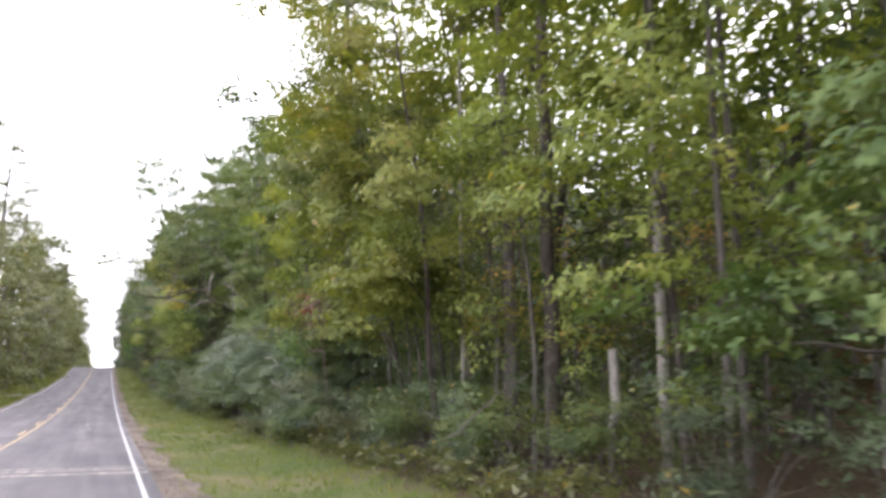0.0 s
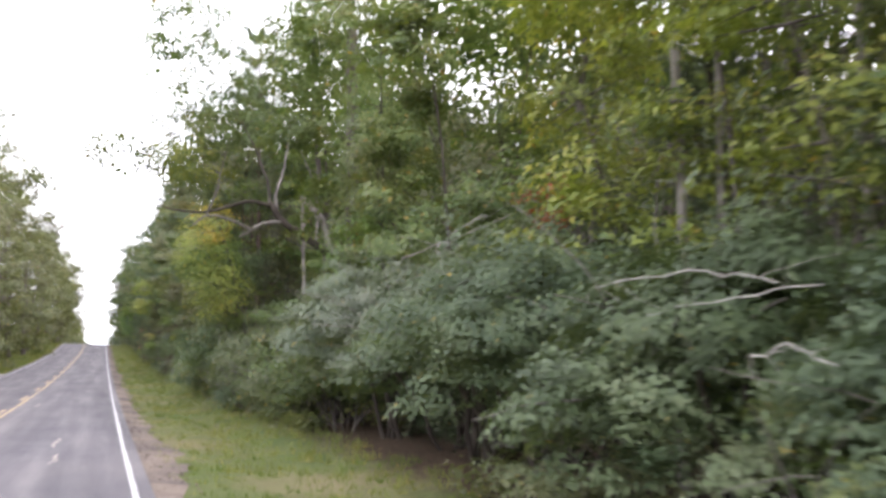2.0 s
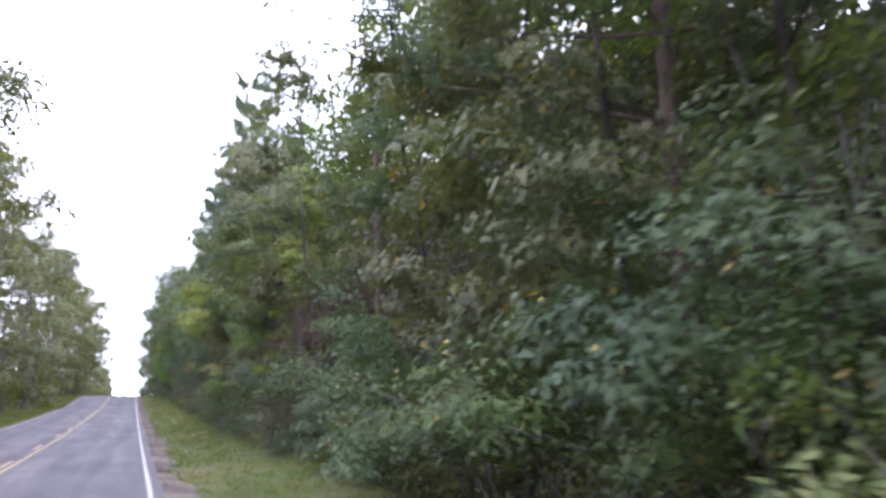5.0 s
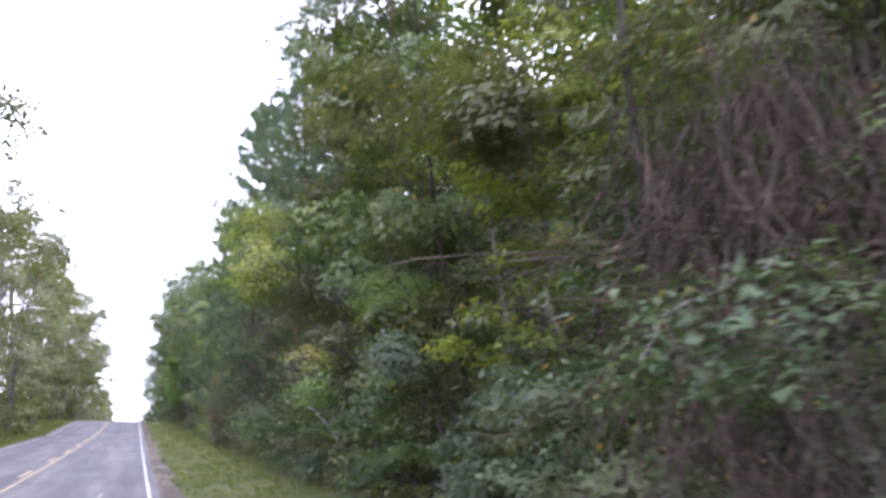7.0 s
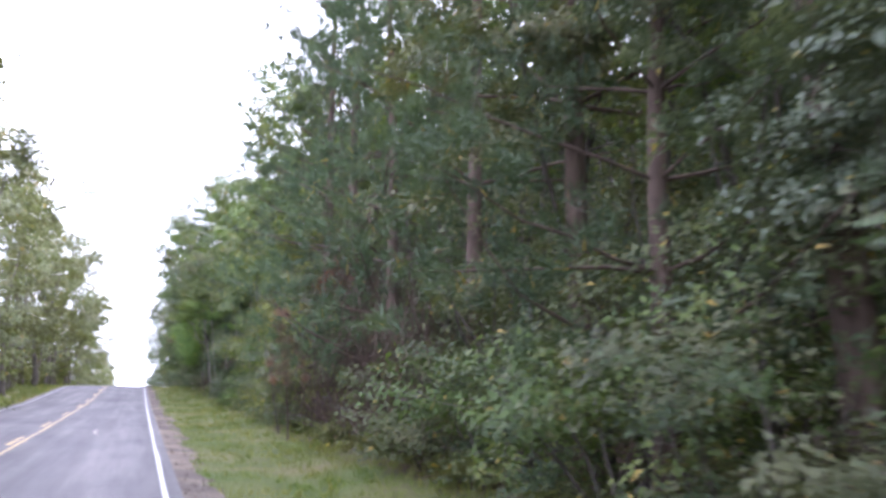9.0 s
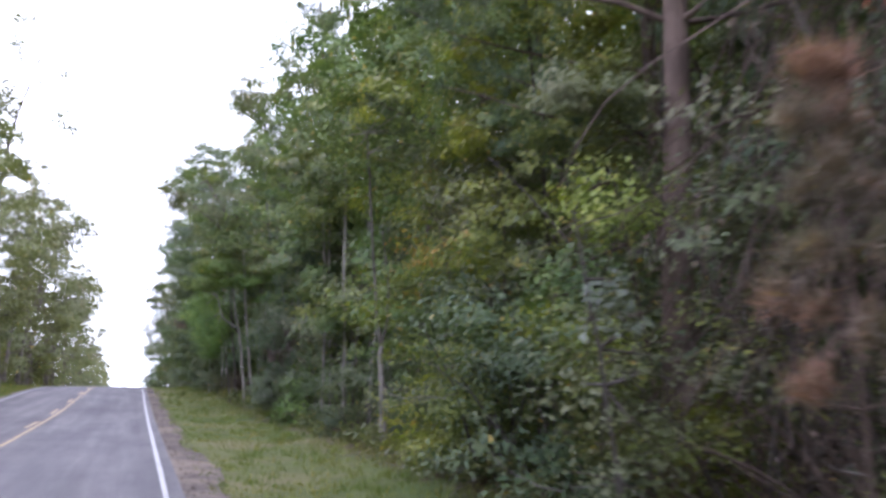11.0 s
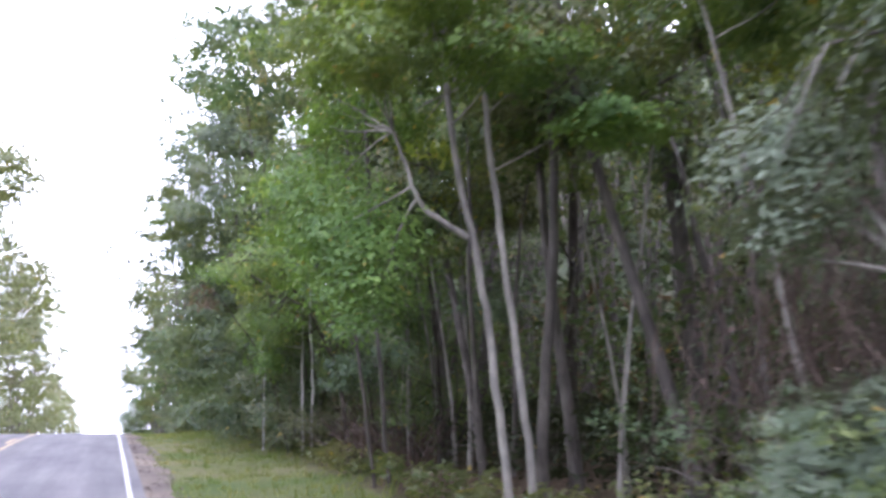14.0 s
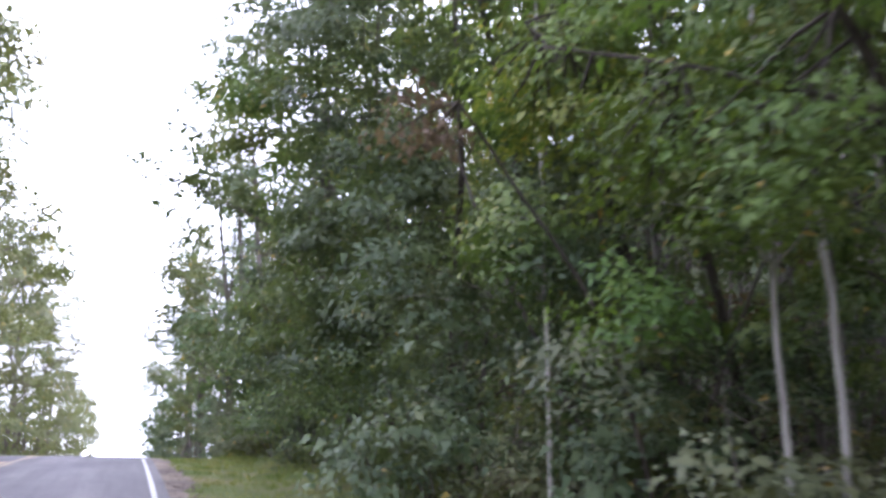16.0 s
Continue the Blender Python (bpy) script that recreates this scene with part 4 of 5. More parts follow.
zone(16, 85.4, 92, E("olive", "green", "olive"), 2.8, 5.7, 6.5, 0.85, 1.05)
plant(edge["yellowgreen"][1], 6.6, 81.0, 20, 0.85)
plant(pines[0], 5.8, 95.6, 40, 1.15)
plant(pines[1], 6.0, 91.5, 20, 1.15)
plant(pines[2], 5.3, 98.0, 70, 1.25)
plant(pines[0], 5.9, 101.0, 120, 1.15)
plant(pines[1], 5.8, 105.0, 200, 1.1)
plant(pines[2], 5.0, 108.2, 20, 1.35)
plant(pines[1], 5.7, 114.2, 290, 1.1)
plant(pines[0], 5.5, 118.0, 160, 1.15)
zone(17, 93, 103, E("green", "olive", "grey"), 3.6, 6.2, 7.0, 0.8, 1.0)
zone(18, 104, 117, [tall[1], tall[2]], 3.4, 8.0, 9.0, 0.85, 1.0)
zone(19, 118, 123, E("yellowgreen", "olive"), 2.6, 5.2, 5.8, 0.6, 0.7)
plant(pines[0], 6.6, 119.5, 33, 0.95)
zone(20, 132, 140, E("olive", "green", "dark"), 2.6, 7.4, 8.2, 1.0, 1.15)
plant(pines[2], 5.6, 138.4, 50, 0.85)
zone(25, 123, 131, [edge["green"][0], edge["green"][1], edge["dark"][1]], 3.0, 7.0, 7.8, 1.0, 1.15)
zone(21, 139.5, 143.5, E("green", "green", "dark"), 3.4, 6.8, 7.6, 1.1, 1.25)
plant(pines[0], 6.3, 140.2, 75, 1.0)
for k, (x, y) in enumerate(((6.9, 144.6), (6.5, 147.4), (6.6, 150.6), (6.3, 153.4), (6.8, 156.6))):
    plant(high[k % 2], x, y, 25 - 20 * k, 0.95 + 0.04 * (k % 3))
zone(22, 156.5, 164, E("green", "dark"), 3.2, 6.2, 7.0, 0.95, 1.1)
zone(23, 165.5, 182, E("dark", "green", "dark", "olive"), 2.7, 4.7, 5.5, 1.0, 1.2)
zone(24, 178, 280, far_edge, 4.6, 4.2, 5.2, 0.95, 1.2, 180)
# shrubs along the grass edge
zone(31, 2, 13, [S["green"], S["dark"]], 2.4, 5.8, 6.6, 0.5, 0.75)
zone(32, 12, 15.5, [S["dark"], S["olive"], S["green"]], 1.65, 5.2, 5.8, 0.6, 0.85)
zone(29, 15.8, 23, [S["dark"], S["olive"], S["green"]], 1.7, 4.9, 5.6, 0.6, 0.85)
for kind, x, y, turn, size in ((0, 5.6, 23.6, 40, 0.85), (1, 5.3, 26.6, 130, 0.95), (3, 5.2, 29.8, 210, 0.92), (3, 5.6, 33.0, 300, 0.92), (2, 5.9, 38.6, 20, 1.0), (2, 6.1, 35.4, 150, 0.95), (1, 6.0, 42.4, 250, 0.9)):
    plant(MOUND[kind], x, y, turn, size)
zone(33, 24, 30.5, [S["dark"], S["olive"]], 2.2, 4.4, 5.0, 0.4, 0.6)
# dark shrubs added behind the hollow, their colour standing for its shade
zone(33, 34.5, 41, [S["dark"]], 1.3, 6.6, 7.4, 0.5, 0.7)
zone(34, 41, 68, [S["green"], S["dark"], S["olive"]], 1.65, 4.7, 5.4, 0.85, 1.15)
zone(36, 70.5, 73.5, [S["dark"], S["olive"]], 1.5, 5.2, 5.8, 0.6, 0.8)
zone(30, 76.8, 79, [S["olive"], S["dark"]], 1.4, 4.9, 5.4, 0.75, 1.0)
plant(MOUND[1], 5.0, 69.2, 0, 0.78)
plant(MOUND[0], 5.1, 79.9, 40, 0.72)
zone(35, 85.0, 106.5, [S["green"], S["dark"], S["olive"]], 1.65, 4.7, 5.5, 0.8, 1.1)
zone(27, 108, 118, [S["tall_dark"]], 1.9, 6.2, 7.2, 0.8, 1.1, 180)
zone(36, 107, 117, [S["brown"]], 1.3, 5.0, 5.6, 0.8, 1.1)
plant(S["dark"], 5.2, 119.2, 30, 1.1)
plant(S["dark"], 5.2, 120.6, 130, 1.1)
plant(S["yellowgreen"], 4.9, 121.8, 70, 1.15)
plant(S["yellowgreen"], 5.3, 123.2, 250, 1.0)
zone(37, 116.5, 118.5, [S["yellowgreen"], S["olive"], S["dark"], S["green"]], 1.65, 4.6, 5.4)
zone(28, 122, 131, [S["olive"], S["dark"], S["green"]], 1.8, 5.2, 6.2, 0.6, 0.85)
zone(38, 131, 146, [S["dark"], S["olive"], S["green"]], 2.2, 4.9, 5.7, 0.5, 0.8)
plant(S["bright"], 4.9, 136.9, 20, 1.3)
zone(26, 160.8, 165, [S["dark"], S["olive"]], 1.6, 4.6, 5.4, 0.75, 1.1)
for x, y, turn in ((5.2, 157.0, 40), (5.6, 155.6, 150), (5.3, 158.2, 260)):
    plant(S["brown"], x, y, turn, 0.9)
zone(40, 155.5, 164, [S["tall_dark"], S["tall"]], 2.2, 5.8, 6.8, 0.55, 0.8, 180)
zone(3, 122, 163, [poles[0], poles[0], poles[2]], 1.8, 5.4, 7.4, 0.7, 1.0, 180)
zone(39, 165, 215, [S["green"], S["dark"], S["olive"]], 3.0, 4.3, 5.2)
zone(51, 19.8, 31, [S["tall_dark"], S["tall"]], 2.8, 6.8, 7.6, 0.85, 1.1, 180)
plant(S["bright"], 4.9, 24.6, 0, 1.1)
zone(56, 42.5, 49.5, [S["tall"], S["tall_dark"]], 1.6, 5.6, 6.6, 0.6, 0.75, 180)
for x, y, s in ((4.7, 43.2, 0.55), (4.9, 44.8, 0.6), (5.1, 46.4, 0.6), (5.4, 47.8, 0.62)):
    plant(S["tall"] if y < 46 else S["tall_olive"], x, y, None, s)
plant(S["dark"], 5.3, 45.4, 200, 1.15)
plant(S["dark"], 5.6, 46.9, 100, 1.15)
plant(S["dark"], 4.5, 50.3, 10, 1.0)
plant(S["green"], 4.5, 52.2, 80, 1.0)
zone(60, 76.6, 79.2, [S["tall"], S["tall_olive"], S["tall_dark"]], 1.5, 5.2, 5.9, 0.7, 0.9, 180)
zone(63, 72.6, 76.6, [S["brown"], S["dark"], S["brown"]], 1.2, 4.6, 5.6, 0.9, 1.2, 180)
# more dark shrubs added to fill the hollow's shaded back
zone(58, 33, 41.5, [S["tall_dark"]], 1.6, 6.5, 7.1, 0.7, 0.9, 180)
zone(52, 53, 65, [S["tall_dark"], S["tall"], S["tall_olive"]], 2.4, 5.4, 6.2, 0.85, 1.1, 180)
plant(S["tall_dark"], 6.2, 79.4, 100, 0.9)
plant(S["tall_olive"], 6.3, 81.0, 220, 0.9)
zone(53, 85.0, 106, [S["tall"], S["tall_olive"], S["tall_dark"], S["tall_olive"]], 2.4, 5.2, 6.2, 0.8, 1.1, 180)
zone(54, 117, 123, [S["tall_olive"], S["tall_dark"]], 2.4, 5.6, 6.4, 0.8, 1.1, 180)
zone(55, 164, 195, [S["tall"], S["tall_dark"]], 3.6, 4.6, 5.4, 0.9, 1.1, 180)
far_wood("edge_weeds", 49, 3600, 4.2, 5.0, 4, 31, 0.05, 0.42, 0.12, "olive", "low weeds and scrub along the grass edge")
far_wood("edge_weeds", 59, 21000, 4.2, 5.0, 40, 200, 0.05, 0.42, 0.12, "olive", "low weeds and scrub along the grass edge")

# ---- single trees and branches that stand out ----
stemmed_tree(501, (7.2, 47.3), [
    ("grey", 0.24, 0.17, [(0, 0, -0.3), (-0.1, -0.1, 2.2), (-0.25, -0.35, 4.4), (-0.3, -0.4, 8.0), (-0.4, -0.3, 12.0)]),
    ("dark", 0.125, 0.085, [(-0.25, -0.35, 4.2), (-0.95, -0.95, 4.62), (-1.8, -1.45, 5.0), (-2.77, -1.98, 5.5), (-3.06, -1.9, 5.95)]),
    ("dark", 0.06, 0.018, [(-3.02, -1.88, 5.9), (-3.7, -2.1, 5.97), (-4.86, -2.5, 5.45), (-5.75, -2.4, 5.5), (-6.6, -2.5, 5.75)]),
    ("dead", 0.065, 0.03, [(-2.72, -1.95, 5.46), (-3.2, -1.8, 5.4), (-3.6, -1.71, 5.12), (-3.85, -1.75, 4.95)]),
    ("dead", 0.05, 0.02, [(-3.5, -1.74, 5.18), (-4.0, -2.1, 5.32), (-4.5, -2.4, 5.42), (-4.86, -2.55, 5.4), (-5.2, -2.6, 5.1)]),
    ("dead", 0.055, 0.02, [(-2.85, -1.9, 5.6), (-2.9, -1.9, 6.3), (-2.65, -1.75, 7.0), (-2.5, -1.6, 8.4)]),
    ("grey", 0.05, 0.018, [(-3.05, -1.9, 5.9), (-3.15, -1.9, 6.6), (-3.5, -2.0, 7.4), (-4.1, -2.1, 8.4)]),
    ("grey", 0.04, 0.014, [(-4.84, -2.5, 5.42), (-4.6, -2.4, 6.0), (-4.5, -2.3, 6.6), (-4.3, -2.2, 7.6)]),
    ("dead", 0.11, 0.075, [(-0.8, -0.85, 4.5), (-1.15, -1.0, 5.1), (-1.3, -1.05, 5.65), (-1.75, -1.2, 6.1), (-2.1, -1.35, 6.3)]),
    ("dead", 0.035, 0.012, [(-1.6, -1.4, 4.95), (-1.5, -1.2, 6.0), (-1.75, -1.2, 7.0), (-2.3, -1.4, 8.0)]),
    ("dead", 0.03, 0.015, [(-2.1, -1.6, 5.2), (-1.8, -1.5, 5.75), (-1.3, -1.3, 5.7)]),
], [("green", (-4.8, -1.6, 8.4), (1.9, 2.4, 1.5), 3600, 0.12), ("yellowgreen", (-5.4, -1.6, 6.9), (1.4, 1.6, 0.6), 1300, 0.12), ("green", (-7.0, -0.8, 7.4), (1.3, 1.4, 0.6), 1000, 0.12),
    ("green", (-2.0, -0.4, 11.0), (2.4, 2.6, 1.8), 3800, 0.14), ("green", (-5.2, 2.4, 12.0), (1.8, 2.6, 2.2), 3600, 0.14)],
    label="old broadleaf tree with a dark limb leaning out over the verge")
stemmed_tree(504, (6.9, 43.2), [("dark", 0.10, 0.04, [(0, 0, -0.3), (0, 0, 3.0), (-0.2, 0, 6.0), (-0.2, 0.1, 8.5)]), ("dark", 0.04, 0.012, [(-0.1, 0, 3.6), (-0.7, -0.5, 4.2), (-1.3, -0.9, 4.2)])],
             [("bright", (-0.7, 0, 4.3), (1.0, 1.6, 1.2), 4200, 0.085), ("green", (-0.5, 0.1, 6.4), (1.1, 1.7, 1.3), 4200, 0.09), ("green", (-0.3, 0, 8.4), (1.0, 1.4, 1.0), 2200, 0.10)],
             label="fresh green feathery tree beside the old leaning trunk")
dead_branch(503, [(6.4, 50.2, 1.6), (6.2, 50.1, 3.2), (6.1, 50.0, 4.6), (6.0, 49.9, 6.6)], 0.07, 0.045, "pale", 2, "thin pale standing dead trunk", "snag")
stemmed_tree(502, (4.9, 51.8), [
    ("grey", 0.09, 0.03, [(0, 0, -0.3), (-0.3, 0.0, 2.4), (-0.9, -0.2, 4.6), (-1.5, -0.2, 6.4)]),
    ("grey", 0.05, 0.02, [(-0.4, 0.0, 2.8), (-0.2, 0.8, 4.2), (-0.4, 1.2, 5.6)]),
], [("yellow", (-1.6, -0.3, 6.2), (0.9, 1.2, 0.9), 500, 0.12), ("yellowgreen", (-1.8, 0.0, 5.4), (1.1, 1.6, 1.3), 2100, 0.11), ("bright", (-1.4, 0.1, 5.0), (1.1, 1.6, 1.2), 1500, 0.10), ("yellowgreen", (-1.4, -0.6, 3.9), (1.0, 1.7, 1.0), 2000, 0.11), ("green", (-0.8, 0.0, 3.4), (1.0, 1.6, 0.9), 900, 0.12)],
    label="young maple turning yellow and orange in autumn")
# pale and dark trunks that show under the yellowing canopy
for k, (x, y, h, r, bark) in enumerate([(7.45, 11.4, 9.0, 0.085, "pale"), (7.1, 14.3, 11.0, 0.14, "dark"), (6.75, 15.3, 10.0, 0.10, "grey"), (6.7, 17.4, 10.0, 0.05, "pale"), (7.0, 15.9, 10.0, 0.09, "grey"),
                                        (7.9, 10.2, 9.0, 0.07, "grey"), (8.3, 12.6, 10.0, 0.12, "dark"), (6.9, 9.2, 8.0, 0.06, "grey"),
                                        (5.95, 28.4, 9.0, 0.07, "pale"), (6.3, 28.0, 9.5, 0.055, "pale"), (7.3, 28.5, 10.0, 0.08, "pale"), (6.9, 26.6, 10.0, 0.06, "pale")]):
    stemmed_tree(510 + k, (x, y), [(bark, r * 1.15, r * 0.55, [(0, 0, -0.3), (0.05 * (k % 3 - 1), 0.08 * (k % 2), h * 0.4), (-0.15, 0.15 * (k % 3 - 1), h)])],
                 [("yellowgreen", (-0.4, 0, h - 0.4), (1.4, 1.4, 1.2), 900, 0.18)], name="slender_tree", label="slender forest tree with a straight bare trunk")
dead_branch(520, [(6.7, 11.56, ground_z(6.7, 11.56) - 0.2), (6.68, 11.56, 0.8), (6.69, 11.56, 1.85)], 0.085, 0.07, "pale", 0, "broken pale standing snag", "snag")
dead_branch(521, [(4.0, 11.2, 0.7), (4.5, 10.9, 1.15), (5.0, 10.9, 1.5), (5.8, 11.0, 1.85)], 0.013, 0.006, "grey", 2)
for k, (x, y, z, a) in enumerate([(5.6, 18.0, 3.2, 0), (6.4, 15.0, 2.4, 1), (7.2, 19.0, 3.0, 2), (7.8, 14.0, 2.2, 3), (8.6, 16.4, 3.4, 4), (9.2, 18.6, 2.8, 5), (8.8, 12.0, 3.0, 6)]):
    stemmed_tree(530 + k, (x, y), [("grey", 0.03, 0.01, [(0, 0, -0.2), (0.1, -0.1, z * 0.6), (-0.1, 0.1, z + 0.6)])],
                 [("yellowgreen", (-0.1, 0, z), (0.7, 0.9, 0.9), 520, 0.10), ("yellow", (0.1, 0.2, z + 0.3), (0.7, 0.9, 0.8), 300, 0.10)], name="sapling", label="understorey sapling with backlit yellow leaves")
# sprays of yellow-green leaves that hang before the trunks
for k, (x, y, z, n) in enumerate([(5.6, 18.3, 3.3, 900), (6.3, 17.2, 2.9, 700), (5.6, 20.6, 5.2, 1300), (5.2, 22.8, 6.4, 1300), (6.0, 15.2, 4.6, 900), (5.7, 13.0, 4.4, 800), (5.2, 25.6, 3.4, 600), (5.4, 29.4, 3.6, 700), (5.5, 27.3, 4.6, 500)]):
    stemmed_tree(610 + k, (x + 0.4, y), [("grey", 0.035, 0.012, [(0, 0, -0.2), (0.1, 0.1, z * 0.5), (-0.2, 0, z), (-0.5, 0.1, z + 1.2)])],
                 [("yellowgreen", (-0.4, 0, z), (0.6, 0.9, 0.8), n, 0.10), ("yellowgreen", (-0.5, 0.3, z + 1.2), (0.8, 1.1, 0.5), n, 0.11)], name="sapling", label="slender sapling with hanging sprays of yellow-green leaves")
# bare and forked trunks in the open understorey
for k, (x, y, r, pts) in enumerate([(6.4, 135.4, 0.085, [(0, 0, -0.3), (0.05, 0, 2.0), (-0.02, 0, 4.6), (-0.12, 0.05, 8.5)]), (6.98, 135.65, 0.075, [(0.1, 0, -0.3), (0.08, 0, 2.2), (0, 0, 4.5), (-0.05, 0, 8.5)]),
                                    (5.25, 136.3, 0.05, [(0, 0, -0.3), (-0.03, 0, 1.0), (0.03, 0.1, 3.2), (-0.1, 0.2, 6.5)]), (7.4, 131.4, 0.10, [(0, 0, -0.3), (0.1, 0, 3.0), (0.0, 0, 8.0)])]):
    stemmed_tree(620 + k, (x, y), [("pale" if k < 3 else "red", r * 1.1, r * 0.65, pts), ("dead", 0.022, 0.008, [(pts[2][0], pts[2][1], pts[2][2] * 0.8), (pts[2][0] - 0.5, -0.3, pts[2][2] * 0.8 + 0.45), (pts[2][0] - 1.2, -0.7, pts[2][2] * 0.8 + 0.3)])],
                 [("green", (-0.2, 0.1, pts[-1][2] - 0.4), (1.3, 1.3, 1.1), 1000, 0.14), ("yellowgreen", (-0.4, -0.3, 3.1), (0.5, 0.6, 0.35), 160, 0.10)], name="slender_tree", label="slender tree with a pale bare trunk and dead side branch")
stemmed_tree(626, (4.75, 127.6), [("pale", 0.10, 0.05, [(0.05, 0, -0.3), (0.02, 0, 0.9), (0.0, 0, 1.0), (-0.02, 0, 2.1)]), ("grey", 0.04, 0.02, [(-0.02, 0, 2.0), (-0.14, 0, 2.7), (-0.25, 0, 4.4), (-0.4, 0, 6.6)]), ("grey", 0.035, 0.015, [(-0.02, 0, 2.05), (0.1, 0.1, 2.5), (0.2, 0.3, 3.4), (0.1, 0.5, 4.6)]),
                                  ("dead", 0.016, 0.006, [(-0.12, 0, 2.6), (-0.5, -0.3, 2.9), (-1.0, -0.5, 2.85)])],
             [("green", (-0.2, 0.2, 6.4), (1.2, 1.3, 1.0), 1000, 0.13)], label="forked tree with a pale swollen trunk foot")
dead_branch(627, [(5.9, 135.1, 2.3), (5.75, 134.9, 2.9), (5.95, 135.2, 3.4), (5.7, 134.9, 3.9), (5.8, 135.1, 4.3)], 0.035, 0.012, "dead", 5, "crooked bare dead branch")
dead_branch(628, [(5.5, 138.2, 4.3), (5.1, 137.8, 4.85), (4.7, 137.4, 4.9), (4.3, 137.0, 4.6)], 0.025, 0.008, "dead", 2, "arched bare dead branch")
dead_branch(629, [(5.4, 75.9, 2.75), (5.05, 75.8, 2.6), (4.5, 75.75, 2.35), (4.03, 75.7, 2.15), (3.7, 75.6, 1.75)], 0.022, 0.01, "dead", 3)
# dead vines, leaning trunks and a dying pine
dead_branch(540, [(6.9, 74.8, ground_z(6.9, 74.8) - 0.2), (6.85, 74.75, 2.0), (6.6, 74.6, 4.0), (6.45, 74.5, 9.0)], 0.13, 0.08, "red", 4, "brown bare trunk hung with dry vines", "bare_trunk")
for k, (x, y, ln, h, low) in enumerate([(5.8, 76.6, 3.0, 5.6, 2.8), (8.0, 72.0, 4.5, 6.8, 2.2), (8.4, 68.0, 4.0, 7.4, 3.0), (4.6, 75.4, 3.2, 2.9, 0.2), (7.4, 78.4, 3.4, 6.8, 3.6), (5.4, 111.2, 4.6, 6.4, 0.3), (5.8, 115.0, 3.0, 6.6, 0.8), (4.5, 105.6, 4.2, 3.6, 0.5), (6.2, 141.0, 3.0, 4.2, 0.8), (6.0, 144.4, 2.8, 3.8, 0.4)]):
    vc = vine_curtain(550 + k, ln, h, low, label="curtain of dry brown vines hanging from the trees")
    vc.location = (x, y, ground_z(x, y))
dead_branch(560, [(3.6, 77.4, 4.6), (3.7, 77.9, 4.75), (3.9, 78.4, 4.7), (4.6, 79.4, 4.3)], 0.012, 0.006)
for k, (r0, forks, pts) in enumerate([
    (0.007, 3, [(3.8, 84.3, 2.7), (3.8, 83.0, 2.96), (3.8, 81.9, 2.93)]),
    (0.022, 3, [(3.6, 92.85, 2.07), (3.6, 90.2, 1.9), (3.6, 88.7, 1.7), (3.6, 87.2, 1.4), (3.6, 86.0, 1.0)]),
    (0.016, 1, [(3.6, 87.2, 1.4), (3.6, 86.3, 1.7), (3.6, 85.7, 1.8)]),
    (0.014, 2, [(4.8, 35.1, 3.0), (5.0, 34.2, 3.12), (5.2, 32.4, 3.25), (5.3, 31.5, 3.34)]),
    (0.013, 3, [(4.2, 113.7, 2.7), (4.2, 112.1, 2.4), (4.2, 111.1, 2.0), (4.2, 109.9, 1.95)]),
    (0.008, 2, [(4.2, 110.8, 3.72), (4.2, 109.6, 3.78), (4.2, 108.6, 3.8)]),
    (0.016, 2, [(5.0, 139.1, 5.1), (5.0, 137.7, 4.9), (5.0, 136.4, 4.4)]),
    (0.012, 1, [(5.0, 137.6, 5.15), (5.0, 136.7, 5.2), (5.0, 136.1, 5.0)]),
]):
    dead_branch(561 + k, pts, r0, min(r0, 0.008) * 0.8, "dead" if k != 4 else "vine", forks)
stemmed_tree(585, (5.5, 112.0), [("vine", 0.05, 0.02, [(0, 0, -0.3), (-0.2, -0.2, 2.2), (-0.4, 0.1, 4.4), (-0.3, 0.4, 6.4)]), ("vine", 0.025, 0.01, [(-0.1, -0.1, 1.6), (-0.7, -0.8, 2.4), (-1.0, -1.5, 2.3)])],
             [("dark", (-0.8, -0.9, 2.4), (0.5, 0.8, 0.5), 900, 0.085), ("dark", (-0.8, 0.4, 2.9), (0.5, 0.7, 0.45), 700, 0.085), ("brown", (-0.5, 1.3, 4.2), (0.6, 0.7, 0.9), 1300, 0.08), ("red", (-0.6, 1.4, 4.2), (0.5, 0.6, 0.8), 170, 0.08), ("green", (-0.4, -1.6, 4.6), (0.6, 1.0, 0.6), 800, 0.09)],
             label="thicket of dry vines with patches of green and reddish leaves", name="vine_thicket", category="vine")
stemmed_tree(586, (5.2, 84.6), [("grey", 0.05, 0.02, [(0, 0, -0.3), (-0.2, 0, 1.8), (-0.7, -0.1, 3.4), (-1.2, -0.2, 4.4)]), ("grey", 0.025, 0.01, [(-0.4, 0, 2.4), (-1.1, -0.5, 2.7), (-1.5, -0.9, 2.5)])],
             [("bright", (-1.1, -0.1, 3.6), (0.6, 1.1, 0.5), 1500, 0.085), ("silver", (-1.2, -0.8, 2.4), (0.5, 0.9, 0.5), 1300, 0.08)],
             label="small tree with pale green sprays over the verge")
